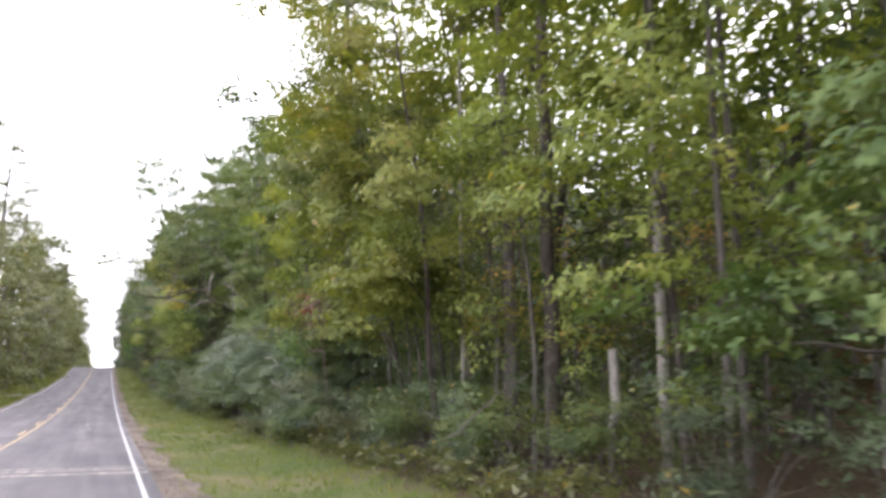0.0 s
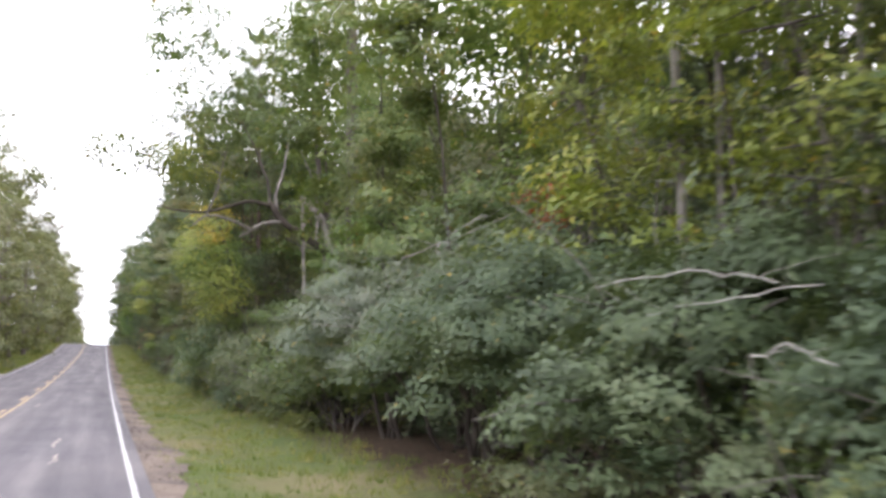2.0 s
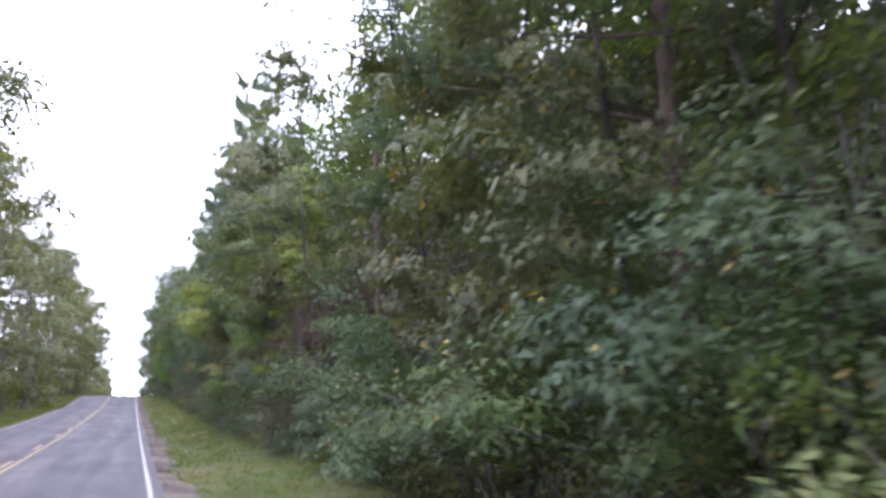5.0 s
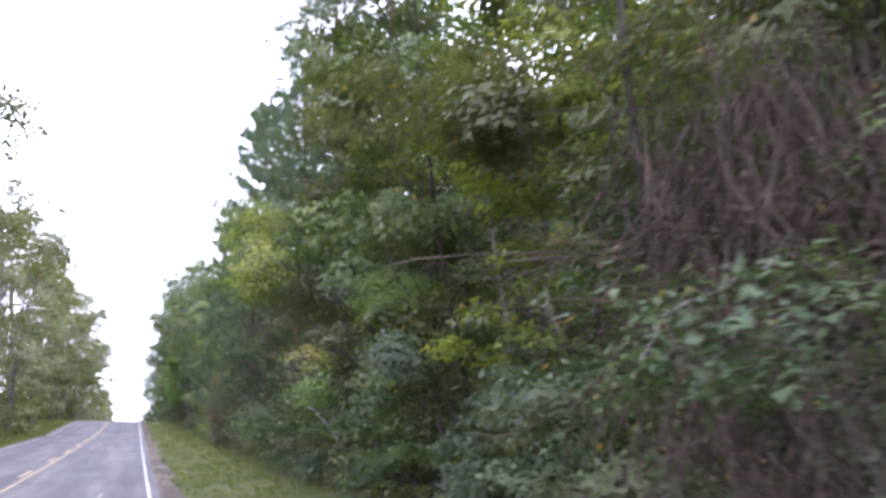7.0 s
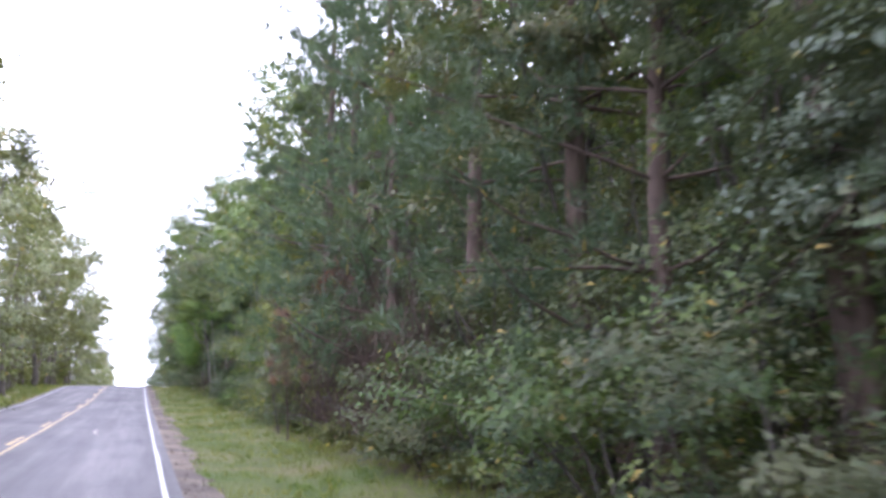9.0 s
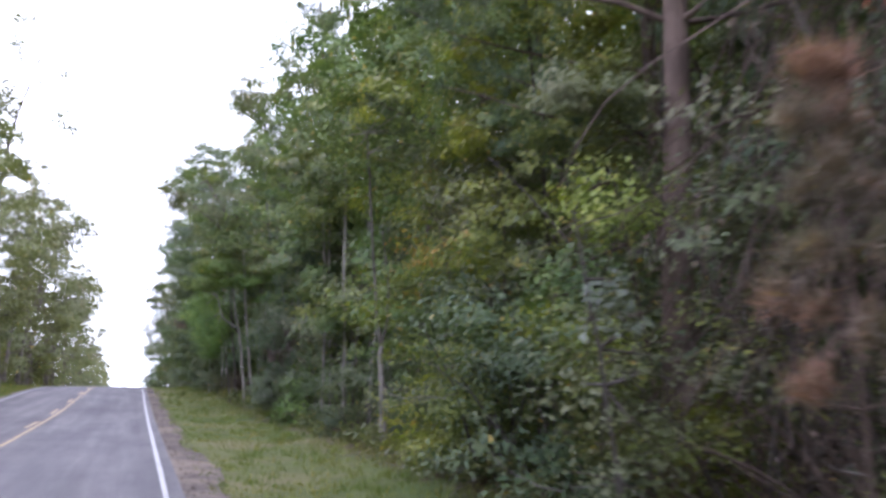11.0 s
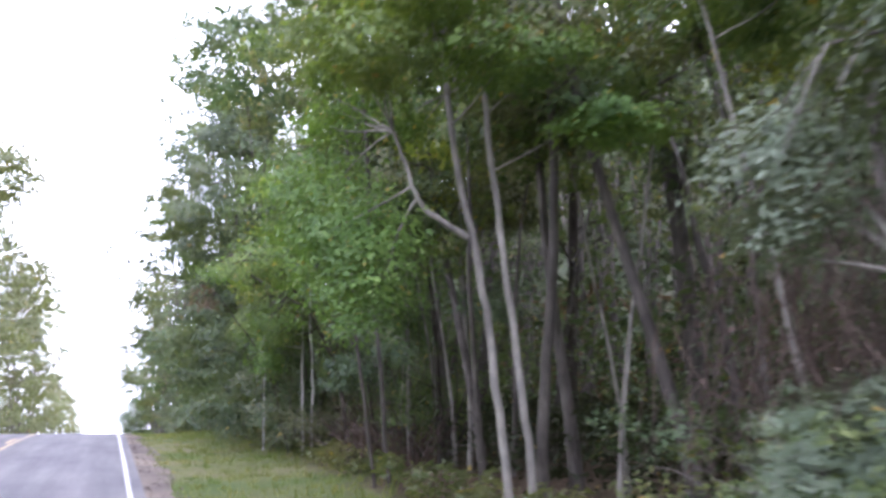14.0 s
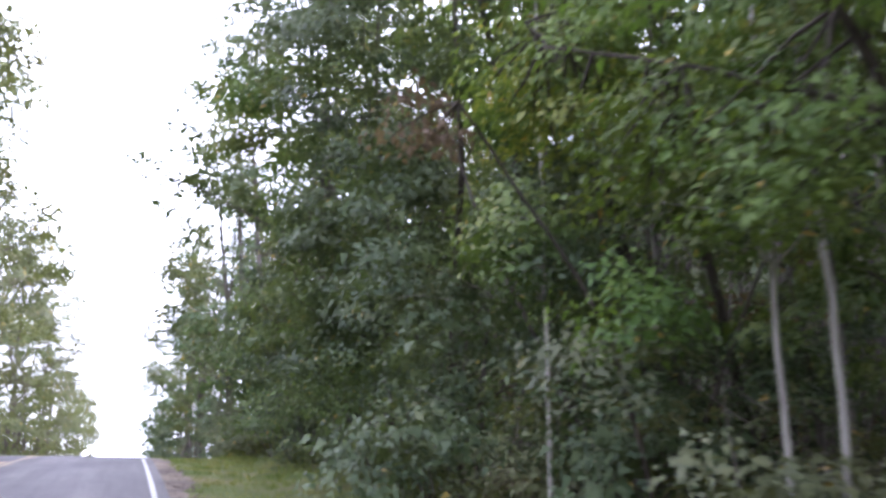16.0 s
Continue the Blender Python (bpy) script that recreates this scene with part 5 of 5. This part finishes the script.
stemmed_tree(587, (5.3, 159.2), [("dark", 0.06, 0.03, [(0, 0, -0.3), (-0.3, -0.1, 2.0), (-1.2, -0.4, 3.6), (-2.0, -0.6, 4.2)]), ("dark", 0.03, 0.01, [(-1.0, -0.3, 3.3), (-1.7, 0.9, 4.0), (-2.2, 2.2, 4.6)])],
             [("bright", (-1.8, -0.2, 2.9), (0.5, 0.9, 0.5), 750, 0.09), ("bright", (-1.9, 1.0, 3.4), (0.5, 1.0, 0.55), 750, 0.09), ("yellowgreen", (-1.8, 2.6, 4.2), (0.5, 1.0, 0.6), 750, 0.09), ("bright", (-1.7, 1.8, 2.2), (0.4, 0.8, 0.5), 600, 0.09)],
             label="maple branch with layered pale green leaves over the verge")
# thin bleached twigs that arch out of the evergreen shrubs
for k, pts in enumerate([[(4.7, 28.2, 1.7), (4.3, 27.6, 1.96), (4.2, 25.8, 2.0), (4.1, 24.7, 1.8)], [(4.6, 27.0, 1.5), (4.2, 26.5, 1.66), (4.1, 25.1, 1.74), (4.1, 24.3, 1.76)], [(4.5, 25.4, 1.1), (4.0, 24.9, 1.31), (3.95, 24.4, 1.37), (3.9, 24.0, 1.26)],
                         [(4.4, 36.9, 1.9), (4.0, 36.2, 2.04), (3.95, 35.2, 1.94)], [(4.4, 36.5, 1.4), (4.0, 35.9, 1.57), (3.95, 35.2, 1.5)], [(5.0, 33.4, 2.7), (4.6, 32.8, 2.95), (4.5, 31.5, 3.1), (4.4, 30.3, 3.07)]]):
    dead_branch(630 + k, pts, 0.009, 0.004, "white", 3, "thin bleached twig arching out of a shrub")
stemmed_tree(588, (5.2, 117.6), [("vine", 0.03, 0.012, [(0, 0, -0.3), (-0.2, 0.1, 1.8), (-0.5, 0.2, 3.6)])],
             [("yellowgreen", (-0.6, 0.2, 3.3), (0.5, 1.0, 0.5), 800, 0.085), ("green", (-0.6, 0.9, 2.4), (0.5, 0.9, 0.5), 700, 0.085), ("yellowgreen", (-0.6, 0.3, 1.7), (0.45, 0.9, 0.5), 600, 0.085)],
             label="sapling with yellowing leaves among vines")
# withered reddish scrub and a fresh green sprout before the dark shrubs
stemmed_tree(581, (4.9, 21.3), [("vine", 0.03, 0.01, [(0, 0, -0.2), (-0.2, 0, 1.6), (-0.4, 0.1, 3.4)])],
             [("brown", (-0.4, 0, 3.2), (0.5, 0.9, 0.5), 900, 0.08), ("red", (-0.4, 0.2, 3.3), (0.5, 0.8, 0.4), 130, 0.07), ("bright", (-0.7, 1.0, 2.4), (0.4, 0.7, 0.45), 520, 0.10)], "shrub", "shrub with withered reddish-brown tops and green sprouts", "shrub")
stemmed_tree(582, (5.6, 30.5), [("grey", 0.02, 0.008, [(0, 0, -0.2), (-0.1, 0, 1.8), (-0.2, 0, 3.6)])],
             [("red", (-0.2, 0, 3.6), (0.3, 0.5, 0.35), 220, 0.08)], "sapling", "thin sapling with small red autumn leaves", "tree")
placed(pine_tree(571, 3.6, 1.7, 0.5, 0.03, "rust", "red", 6, 1, 170, 0.19, 0.011, label="dying young pine with rusty needles"), 3.72, 113.4, 0)
placed(pine_tree(572, 13.0, 7.0, 2.6, 0.15, "pine", "red", 8, label="pine with a reddish bare trunk"), 6.7, 128.7, 0)
stemmed_tree(573, (3.9, 116.2), [("grey", 0.03, 0.01, [(0, 0, -0.2), (-0.3, -0.1, 1.5), (-0.6, -0.2, 2.9)])],
             [("grey", (-0.25, -0.1, 2.1), (0.3, 0.35, 0.28), 170, 0.09), ("olive", (-0.1, 0.2, 1.2), (0.5, 0.8, 0.7), 900, 0.08)], "shrub", "shrub with pale silvery sprays", "shrub")
stemmed_tree(584, (5.4, 122.8), [("vine", 0.06, 0.03, [(0, 0, -0.3), (-0.1, 0.1, 2.4), (-0.2, 0.1, 4.6), (-0.2, 0.2, 7.0)]), ("vine", 0.03, 0.012, [(0.1, 0.4, -0.2), (-0.3, 1.0, 2.2), (-0.5, 1.6, 4.2)]), ("vine", 0.03, 0.012, [(0.1, -0.4, -0.2), (-0.3, -1.0, 2.0), (-0.5, -1.4, 3.8)])],
             [("dark", (-0.5, 0.2, 1.9), (0.9, 2.3, 1.5), 4600, 0.085), ("yellowgreen", (-0.5, 1.2, 4.0), (0.8, 1.5, 1.2), 1700, 0.09), ("olive", (-0.4, -0.2, 4.5), (0.9, 2.0, 1.3), 3600, 0.09), ("green", (-0.3, 0.3, 6.4), (1.0, 1.8, 1.2), 2800, 0.10), ("yellow", (-0.7, 0.2, 3.6), (0.8, 2.2, 2.2), 260, 0.10)],
             label="tree smothered in yellowing vines down to the verge")
# branches of large maple leaves that reach over the verge
stemmed_tree(574, (5.4, 89.0), [("grey", 0.10, 0.05, [(0, 0, -0.3), (-0.4, 0, 3.0), (-1.0, 0.2, 5.0)]), ("grey", 0.045, 0.012, [(-0.6, 0, 3.6), (-1.8, 0.4, 4.6), (-3.2, 1.2, 5.4)]), ("grey", 0.04, 0.012, [(-0.4, 0, 2.4), (-1.6, -1.6, 2.9), (-2.8, -3.0, 2.6)])],
             [("yellowgreen", (-2.9, 0.8, 4.7), (0.8, 1.8, 0.6), 1500, 0.10), ("yellowgreen", (-2.9, 2.6, 6.2), (0.9, 1.4, 0.6), 1300, 0.10), ("yellowgreen", (-2.5, -2.9, 2.5), (0.45, 0.9, 0.35), 260, 0.085), ("bright", (-2.4, -3.4, 2.0), (0.35, 0.6, 0.5), 300, 0.085), ("green", (-1.2, 0.2, 5.6), (1.3, 1.6, 0.9), 1400, 0.16)],
             label="maple with large yellow-green leaves on reaching branches")
stemmed_tree(575, (5.75, 141.2), [("pale", 0.10, 0.06, [(0, 0, -0.3), (-0.12, 0, 0.9), (-0.28, -0.1, 2.1), (-0.5, -0.3, 3.3), (-0.7, -0.4, 6.4)]), ("dead", 0.028, 0.008, [(-0.26, -0.1, 1.9), (-0.55, 0.3, 2.3), (-0.9, 0.7, 2.3), (-1.2, 1.1, 2.2)]), ("grey", 0.035, 0.012, [(-0.5, -0.3, 3.2), (-1.0, 0.4, 3.7), (-1.4, 1.5, 3.8)])],
             [("silver", (-1.3, 2.2, 3.0), (0.5, 0.8, 0.65), 1300, 0.09), ("myrtle", (-1.3, 0.7, 3.5), (0.55, 0.9, 0.55), 1300, 0.09), ("silver", (-1.2, -0.8, 3.3), (0.5, 0.8, 0.45), 900, 0.09), ("green", (-1.0, 0.3, 5.6), (1.2, 1.5, 0.8), 1500, 0.12)],
             label="tree with a pale trunk and hanging grey-green sprays")
for kind, x, y, turn, size in ((1, 4.9, 141.0, 30, 0.62), (1, 4.8, 139.0, 170, 0.6), (2, 5.2, 143.3, 250, 0.42)):
    plant(MOUND[kind], x, y, turn, size)
stemmed_tree(576, (4.4, 147.8), [("pale", 0.056, 0.036, [(-0.1, 0, -0.3), (-0.17, 0, 0.45), (-0.32, 0, 1.9), (-0.45, 0, 2.9), (-0.72, 0.1, 4.3), (-0.9, 0.1, 6.2)]), ("pale", 0.053, 0.034, [(0.16, 0.05, -0.3), (0.12, 0, 0.7), (-0.04, 0, 2.1), (-0.14, 0, 3.0), (-0.3, 0.1, 4.9), (-0.4, 0.1, 6.5)]),
                                 ("pale", 0.04, 0.02, [(-0.6, 0, 3.3), (-1.06, 0.1, 3.6), (-1.23, 0.1, 3.85), (-1.4, 0.3, 4.6)])],
             [("green", (-1.0, 0.4, 6.4), (1.6, 1.8, 1.2), 2400, 0.14), ("bright", (-1.5, 1.6, 3.2), (0.8, 1.5, 1.0), 3600, 0.09), ("bright", (-1.7, 2.8, 4.2), (0.9, 1.5, 0.8), 2400, 0.10), ("bright", (-1.5, 1.4, 5.2), (0.9, 1.2, 0.6), 1000, 0.10),
              ("bright", (-1.5, -1.2, 5.6), (1.0, 0.8, 0.28), 1100, 0.11), ("bright", (-2.2, -1.0, 4.9), (0.9, 0.8, 0.25), 900, 0.11), ("bright", (-0.5, -1.2, 5.0), (1.0, 0.8, 0.25), 1000, 0.11), ("bright", (0.7, -1.2, 4.4), (0.8, 0.7, 0.22), 900, 0.11)],
             label="twin-stemmed tree with smooth pale trunks")
stemmed_tree(577, (5.2, 149.0), [("grey", 0.085, 0.06, [(0, 0, -0.3), (0.05, 0, 1.0), (0.18, 0, 2.2), (0.36, 0, 3.7), (0.4, 0.1, 6.5)])], [("green", (0.3, 0.3, 6.2), (1.3, 1.3, 1.1), 1300, 0.16)], label="slim grey-barked tree in the understorey")
# a thin oak crown that shows sky between its leaves
stemmed_tree(578, (5.0, 152.0), [("grey", 0.042, 0.03, [(-0.5, 1.2, -0.4), (-0.65, 1.2, 1.6), (-0.85, 1.1, 3.2), (-1.2, 0.5, 7.0), (-1.8, 0, 11.0)]), ("grey", 0.036, 0.02, [(-0.75, 1.1, -0.4), (-1.0, 1.1, 1.4), (-1.25, 1.0, 3.2), (-1.5, 0.6, 7.5)]), ("grey", 0.06, 0.02, [(-1.2, 0, 7.6), (-2.8, -0.4, 8.8), (-4.4, -0.4, 9.6)]), ("grey", 0.06, 0.02, [(-1.4, 0, 8.6), (-2.4, 0.6, 10.4), (-3.4, 0.8, 11.6)])],
             [("dark", (-3.7, -0.3, 9.4), (1.2, 1.6, 0.9), 900, 0.13), ("dark", (-2.8, 0.4, 11.2), (1.3, 1.6, 1.0), 900, 0.13), ("dark", (-1.6, 0, 8.0), (1.4, 1.6, 1.2), 1300, 0.14), ("dark", (-3.4, 0.6, 7.0), (1.0, 1.6, 0.9), 700, 0.13)],
             label="oak with a thin crown that lets the sky through")
stemmed_tree(580, (5.7, 158.3), [("dark", 0.05, 0.03, [(0, 0, -0.3), (-0.3, 0, 2.4), (-1.2, 0, 4.1), (-1.7, -0.1, 4.5)]), ("dark", 0.022, 0.008, [(-1.5, 0, 4.3), (-2.4, 0.2, 4.5), (-3.2, 0.4, 4.6)]), ("dark", 0.02, 0.008, [(-1.4, 0, 4.2), (-2.4, -0.9, 4.2), (-3.2, -1.3, 4.1)])],
             [("bright", (-3.0, 0.9, 4.3), (0.8, 1.1, 0.5), 480, 0.11), ("bright", (-2.9, -1.0, 3.9), (0.7, 0.9, 0.45), 380, 0.11), ("green", (-2.2, -0.2, 4.6), (0.9, 1.2, 0.6), 800, 0.11), ("bright", (-2.0, -0.5, 3.9), (0.6, 0.9, 0.35), 420, 0.10)],
             label="maple with bright layered leaves reaching over the verge")
stemmed_tree(583, (5.6, 163.6), [("dark", 0.09, 0.04, [(0, 0, -0.3), (-0.3, 0, 2.4), (-0.9, 0, 4.8), (-1.4, 0, 7.0)]), ("grey", 0.04, 0.012, [(-0.7, 0, 4.2), (-1.6, -0.8, 4.8), (-2.4, -1.6, 4.9)])],
             [("green", (-1.6, -0.2, 4.9), (0.9, 1.4, 0.7), 1700, 0.12), ("dark", (-1.2, 0.6, 3.6), (0.9, 1.5, 0.8), 1700, 0.11), ("bright", (-1.9, -1.6, 4.5), (0.9, 1.3, 0.5), 1200, 0.12), ("green", (-1.5, -2.9, 3.2), (0.7, 0.7, 0.7), 900, 0.11)],
             label="maple with layered green sprays over a dark understorey")
stemmed_tree(579, (4.4, 161.6), [("dark", 0.03, 0.012, [(0, 0, -0.3), (-0.6, 0, 2.2), (-2.0, 0, 4.0)])], [("brown", (-2.3, 0, 3.9), (0.35, 0.7, 0.3), 200, 0.10)], label="small tree with a withered brown top")
for k, (x, y, r) in enumerate([(4.4, 160.15, 0.030), (4.5, 159.75, 0.033), (3.95, 163.1, 0.026), (5.5, 136.7, 0.05), (5.5, 134.5, 0.06), (6.05, 140.85, 0.06), (5.9, 156.5, 0.05), (6.3, 154.2, 0.055)]):
    stemmed_tree(590 + k, (x, y), [("white" if k < 3 else "pale", r * 1.1, r * 0.6, [(0, 0, -0.3), (0.08 * (k % 2) - 0.03, 0.02, 1.6), (-0.06, 0.02, 3.2), (-0.1, 0.1, 7.5)])],
                 [("green", (-0.3, 0.2, 6.8), (1.1, 1.1, 1.0), 700, 0.16), ("green", (-0.45, -0.25, 3.0 + 1.2 * (k % 2)), (0.5, 0.8, 0.6), 800, 0.11)], name="slender_tree", label="slender tree with a whitish bare trunk")
dead_branch(600, [(5.9, 134.6, 2.2), (5.7, 135.0, 2.9), (5.6, 135.4, 3.5), (5.2, 136.0, 3.7)], 0.03, 0.012)

# ---- the wood on the left-hand side ----
left_trees = [broadleaf_tree(301 + i, (19.0, 17.0, 15.0, 18.0)[i], (1.6, 1.4, 1.2, 2.2)[i], (6.2, 5.8, 5.2, 5.5)[i], 0.2, ("pale", "olive", "pale", "pale")[i], "grey", 9, 110, 34, 0.27, 0.6,
                             label="large broadleaf tree beyond the far verge", limb_parts=False) for i in range(4)]
airy = broadleaf_tree(321, 22.0, 3.5, 4.4, 0.2, "pale", "grey", 13, 120, 44, 0.17, 0.5, label="tall thin-crowned tree beyond the far verge", limb_parts=False)
zone(61, 58, 120, left_trees, 6.2, -10.4, -9.0, 0.85, 1.0, 180)
zone(65, 120, 200, left_trees, 5.6, -9.4, -8.2, 0.85, 1.0, 180)
zone(64, 200, 265, left_trees, 6.0, -9.6, -8.2, 0.95, 1.2, 180)
zone(66, 264, 352, left_trees, 8.5, -8.8, -7.8, 0.85, 1.0, 180)
zone(62, 52, 260, left_trees, 13.0, -19.0, -15.0, 0.95, 1.1, 180)
plant(airy, -10.4, 70.0, 0, 1.0)
plant(airy, -9.4, 81.0, 130, 1.1)
plant(airy, -9.2, 95.0, 250, 1.0)
plant(airy, -9.6, 120.0, 90, 0.95)
plant(airy, -9.4, 150.0, 40, 1.0)
plant(airy, -9.2, 166.0, 200, 1.1)
plant(airy, -9.0, 196.0, 300, 1.05)

# ---- grass and weeds on the verges ----
def grass(name, seed, count, x0, x1, y0, y1, tall_by, mat, label):
    own = np.random.default_rng(seed)
    tuft = np.stack([own.uniform(x0, x1, count // 9), own.uniform(y0, y1, count // 9)], 1)
    xy = np.repeat(tuft, 9, axis=0) + own.normal(0, 0.06, (len(tuft) * 9, 2))
    k = len(xy)
    z = road_z(xy[:, 1]) + cross_z(xy[:, 0]) - 0.02
    h = tall_by * np.exp(own.normal(0, 0.35, k)) * (0.45 + 0.55 * np.clip((xy[:, 0] - x0) / (x1 - x0), 0, 1) if x0 > 0 else 0.8)
    a = own.uniform(0, 6.28, k)
    side = np.stack([np.cos(a), np.sin(a), 0 * a], 1) * 0.011
    bend = np.stack([own.normal(0, 0.35, k), own.normal(0, 0.35, k), np.ones(k)], 1) * h[:, None]
    root = np.stack([xy[:, 0], xy[:, 1], z], 1)
    v = np.stack([root - side, root + side, root + bend], 1).reshape(-1, 3)
    return tagged(new(name, mesh_from(name, v, np.arange(3 * k).reshape(-1, 3), mat)), label, "grass", kind="stuff")


GRASS = leaf_material("verge_grass_blades", [(0.070, 0.112, 0.028), (0.112, 0.148, 0.040), (0.170, 0.175, 0.062), (0.25, 0.215, 0.105)], 0.34, 0.6, 0.2)
grass("verge_grass", 71, 84000, 1.0, 4.9, 8, 200, 0.13, GRASS, "short uneven green and straw-coloured verge grass")
grass("far_verge_grass", 72, 36000, -9.6, -6.1, 50, 200, 0.22, GRASS, "uneven grass on the far verge")

# kinds that no stretch called for
spare = [ob for ob in scene.collection.objects if ob.parent is None and ob.type == "EMPTY" and ob.name not in used and ob.location.length == 0]
for ob in [o for top in spare for o in (*top.children_recursive, top)]:
    bpy.data.objects.remove(ob)

# ---- a pale concrete apron where a track meets the far edge of the road ----
m_conc, n_conc, o_conc = material("pale_concrete")
c_noise = noise_node(n_conc, 6.0, 5.0)
c_ramp = ramp(n_conc, [(0.35, (0.30, 0.29, 0.275)), (0.65, (0.46, 0.45, 0.43))])
n_conc.links.new(c_noise.outputs[0], c_ramp.inputs[0])
principled(n_conc, o_conc, c_ramp.outputs[0], 0.85, bump(n_conc, c_noise.outputs[0], 0.4, 0.01), 0.2)
apron = new("concrete_apron", mesh_from("concrete_apron", np.array([[-5.86, 82.0, 0], [-5.86, 85.4, 0], [-7.2, 84.9, -0.03], [-8.6, 84.6, -0.02], [-8.6, 82.7, -0.02], [-7.2, 82.4, -0.03]]) + np.array([0, 0, float(road_z(83.6)) + 0.012]), np.array([[0, 3, 2, 1], [0, 5, 4, 3]]), m_conc))
tagged(apron, "pale concrete apron where a track meets the road", "driveway", kind="structure")

# ---- pale sealed cracks across the lane, loose stones, litter ----
m_seal, n_seal, o_seal = material("pale_crack_sealer")
s_noise = noise_node(n_seal, 9.0, 4.0)
s_ramp = ramp(n_seal, [(0.4, (0.12, 0.112, 0.105)), (0.55, (0.34, 0.30, 0.25))])
n_seal.links.new(s_noise.outputs[0], s_ramp.inputs[0])
principled(n_seal, o_seal, s_ramp.outputs[0], 0.8, None, 0.2)
for k, (x, y, ln) in enumerate([(-0.75, 35.4, 1.6), (-0.8, 38.2, 2.2), (-1.0, 115.6, 2.6), (-2.0, 52.0, 2.0), (-0.6, 88.0, 2.4)]):
    own = np.random.default_rng(95 + k)
    ys = np.linspace(y, y + ln, 24)
    xs = x + np.cumsum(own.normal(0, 0.02, 24))
    half = 0.05 * np.sin(np.linspace(0.2, 2.9, 24)) * own.uniform(0.4, 1.2, 24)
    zs = road_z(ys) + np.array([crown(q) for q in xs]) + 0.005
    v = np.concatenate([np.stack([xs - half, ys, zs], 1), np.stack([xs + half, ys, zs], 1)])
    f = np.array([[i, i + 24, i + 25, i + 1] for i in range(23)])
    tagged(new("sealed_crack", mesh_from("sealed_crack", v, f, m_seal)), "pale worn streak along the lane", "road marking", "cracks", "structure")
for k, (y, x0, x1, w) in enumerate([(17.2, -5.5, 0.58, 0.17), (17.95, -4.2, 0.6, 0.15), (18.6, -2.2, 0.5, 0.08)]):
    own = np.random.default_rng(80 + k)
    xs = np.linspace(x0, x1, 40)
    ys = y + np.cumsum(own.normal(0, 0.012, 40))
    half = w * own.uniform(0.35, 1.0, 40)
    zs = road_z(ys) + np.array([crown(x) for x in xs]) + 0.005
    v = np.concatenate([np.stack([xs, ys - half, zs], 1), np.stack([xs, ys + half, zs], 1)])
    f = np.array([[i, i + 1, i + 41, i + 40] for i in range(39)])
    tagged(new("sealed_crack", mesh_from("sealed_crack", v, f, m_seal)), "pale sealed crack across the asphalt", "road marking", "cracks", "structure")
own = np.random.default_rng(90)
stone = np.array([[1, 0, 0], [-1, 0, 0], [0, 1, 0], [0, -1, 0], [0, 0, 1.0], [0, 0, -0.3]])
stone_f = np.array([[0, 2, 4], [2, 1, 4], [1, 3, 4], [3, 0, 4], [2, 0, 5], [1, 2, 5], [3, 1, 5], [0, 3, 5]])
sv, sf = [], []
for _ in range(2600):
    x, y, q = own.uniform(0.66, 1.25), own.uniform(8, 178), own.uniform(0.008, 0.03)
    v = stone * own.uniform(0.6, 1.3, (6, 1)) * q + np.array([x, y, ground_z(x, y) + 0.012])
    sv.append(v)
    sf.append(stone_f)
tagged(new("loose_gravel", mesh_from("loose_gravel", sv, sf, GRAVEL)), "loose pale gravel along the asphalt's edge", "gravel", kind="stuff")
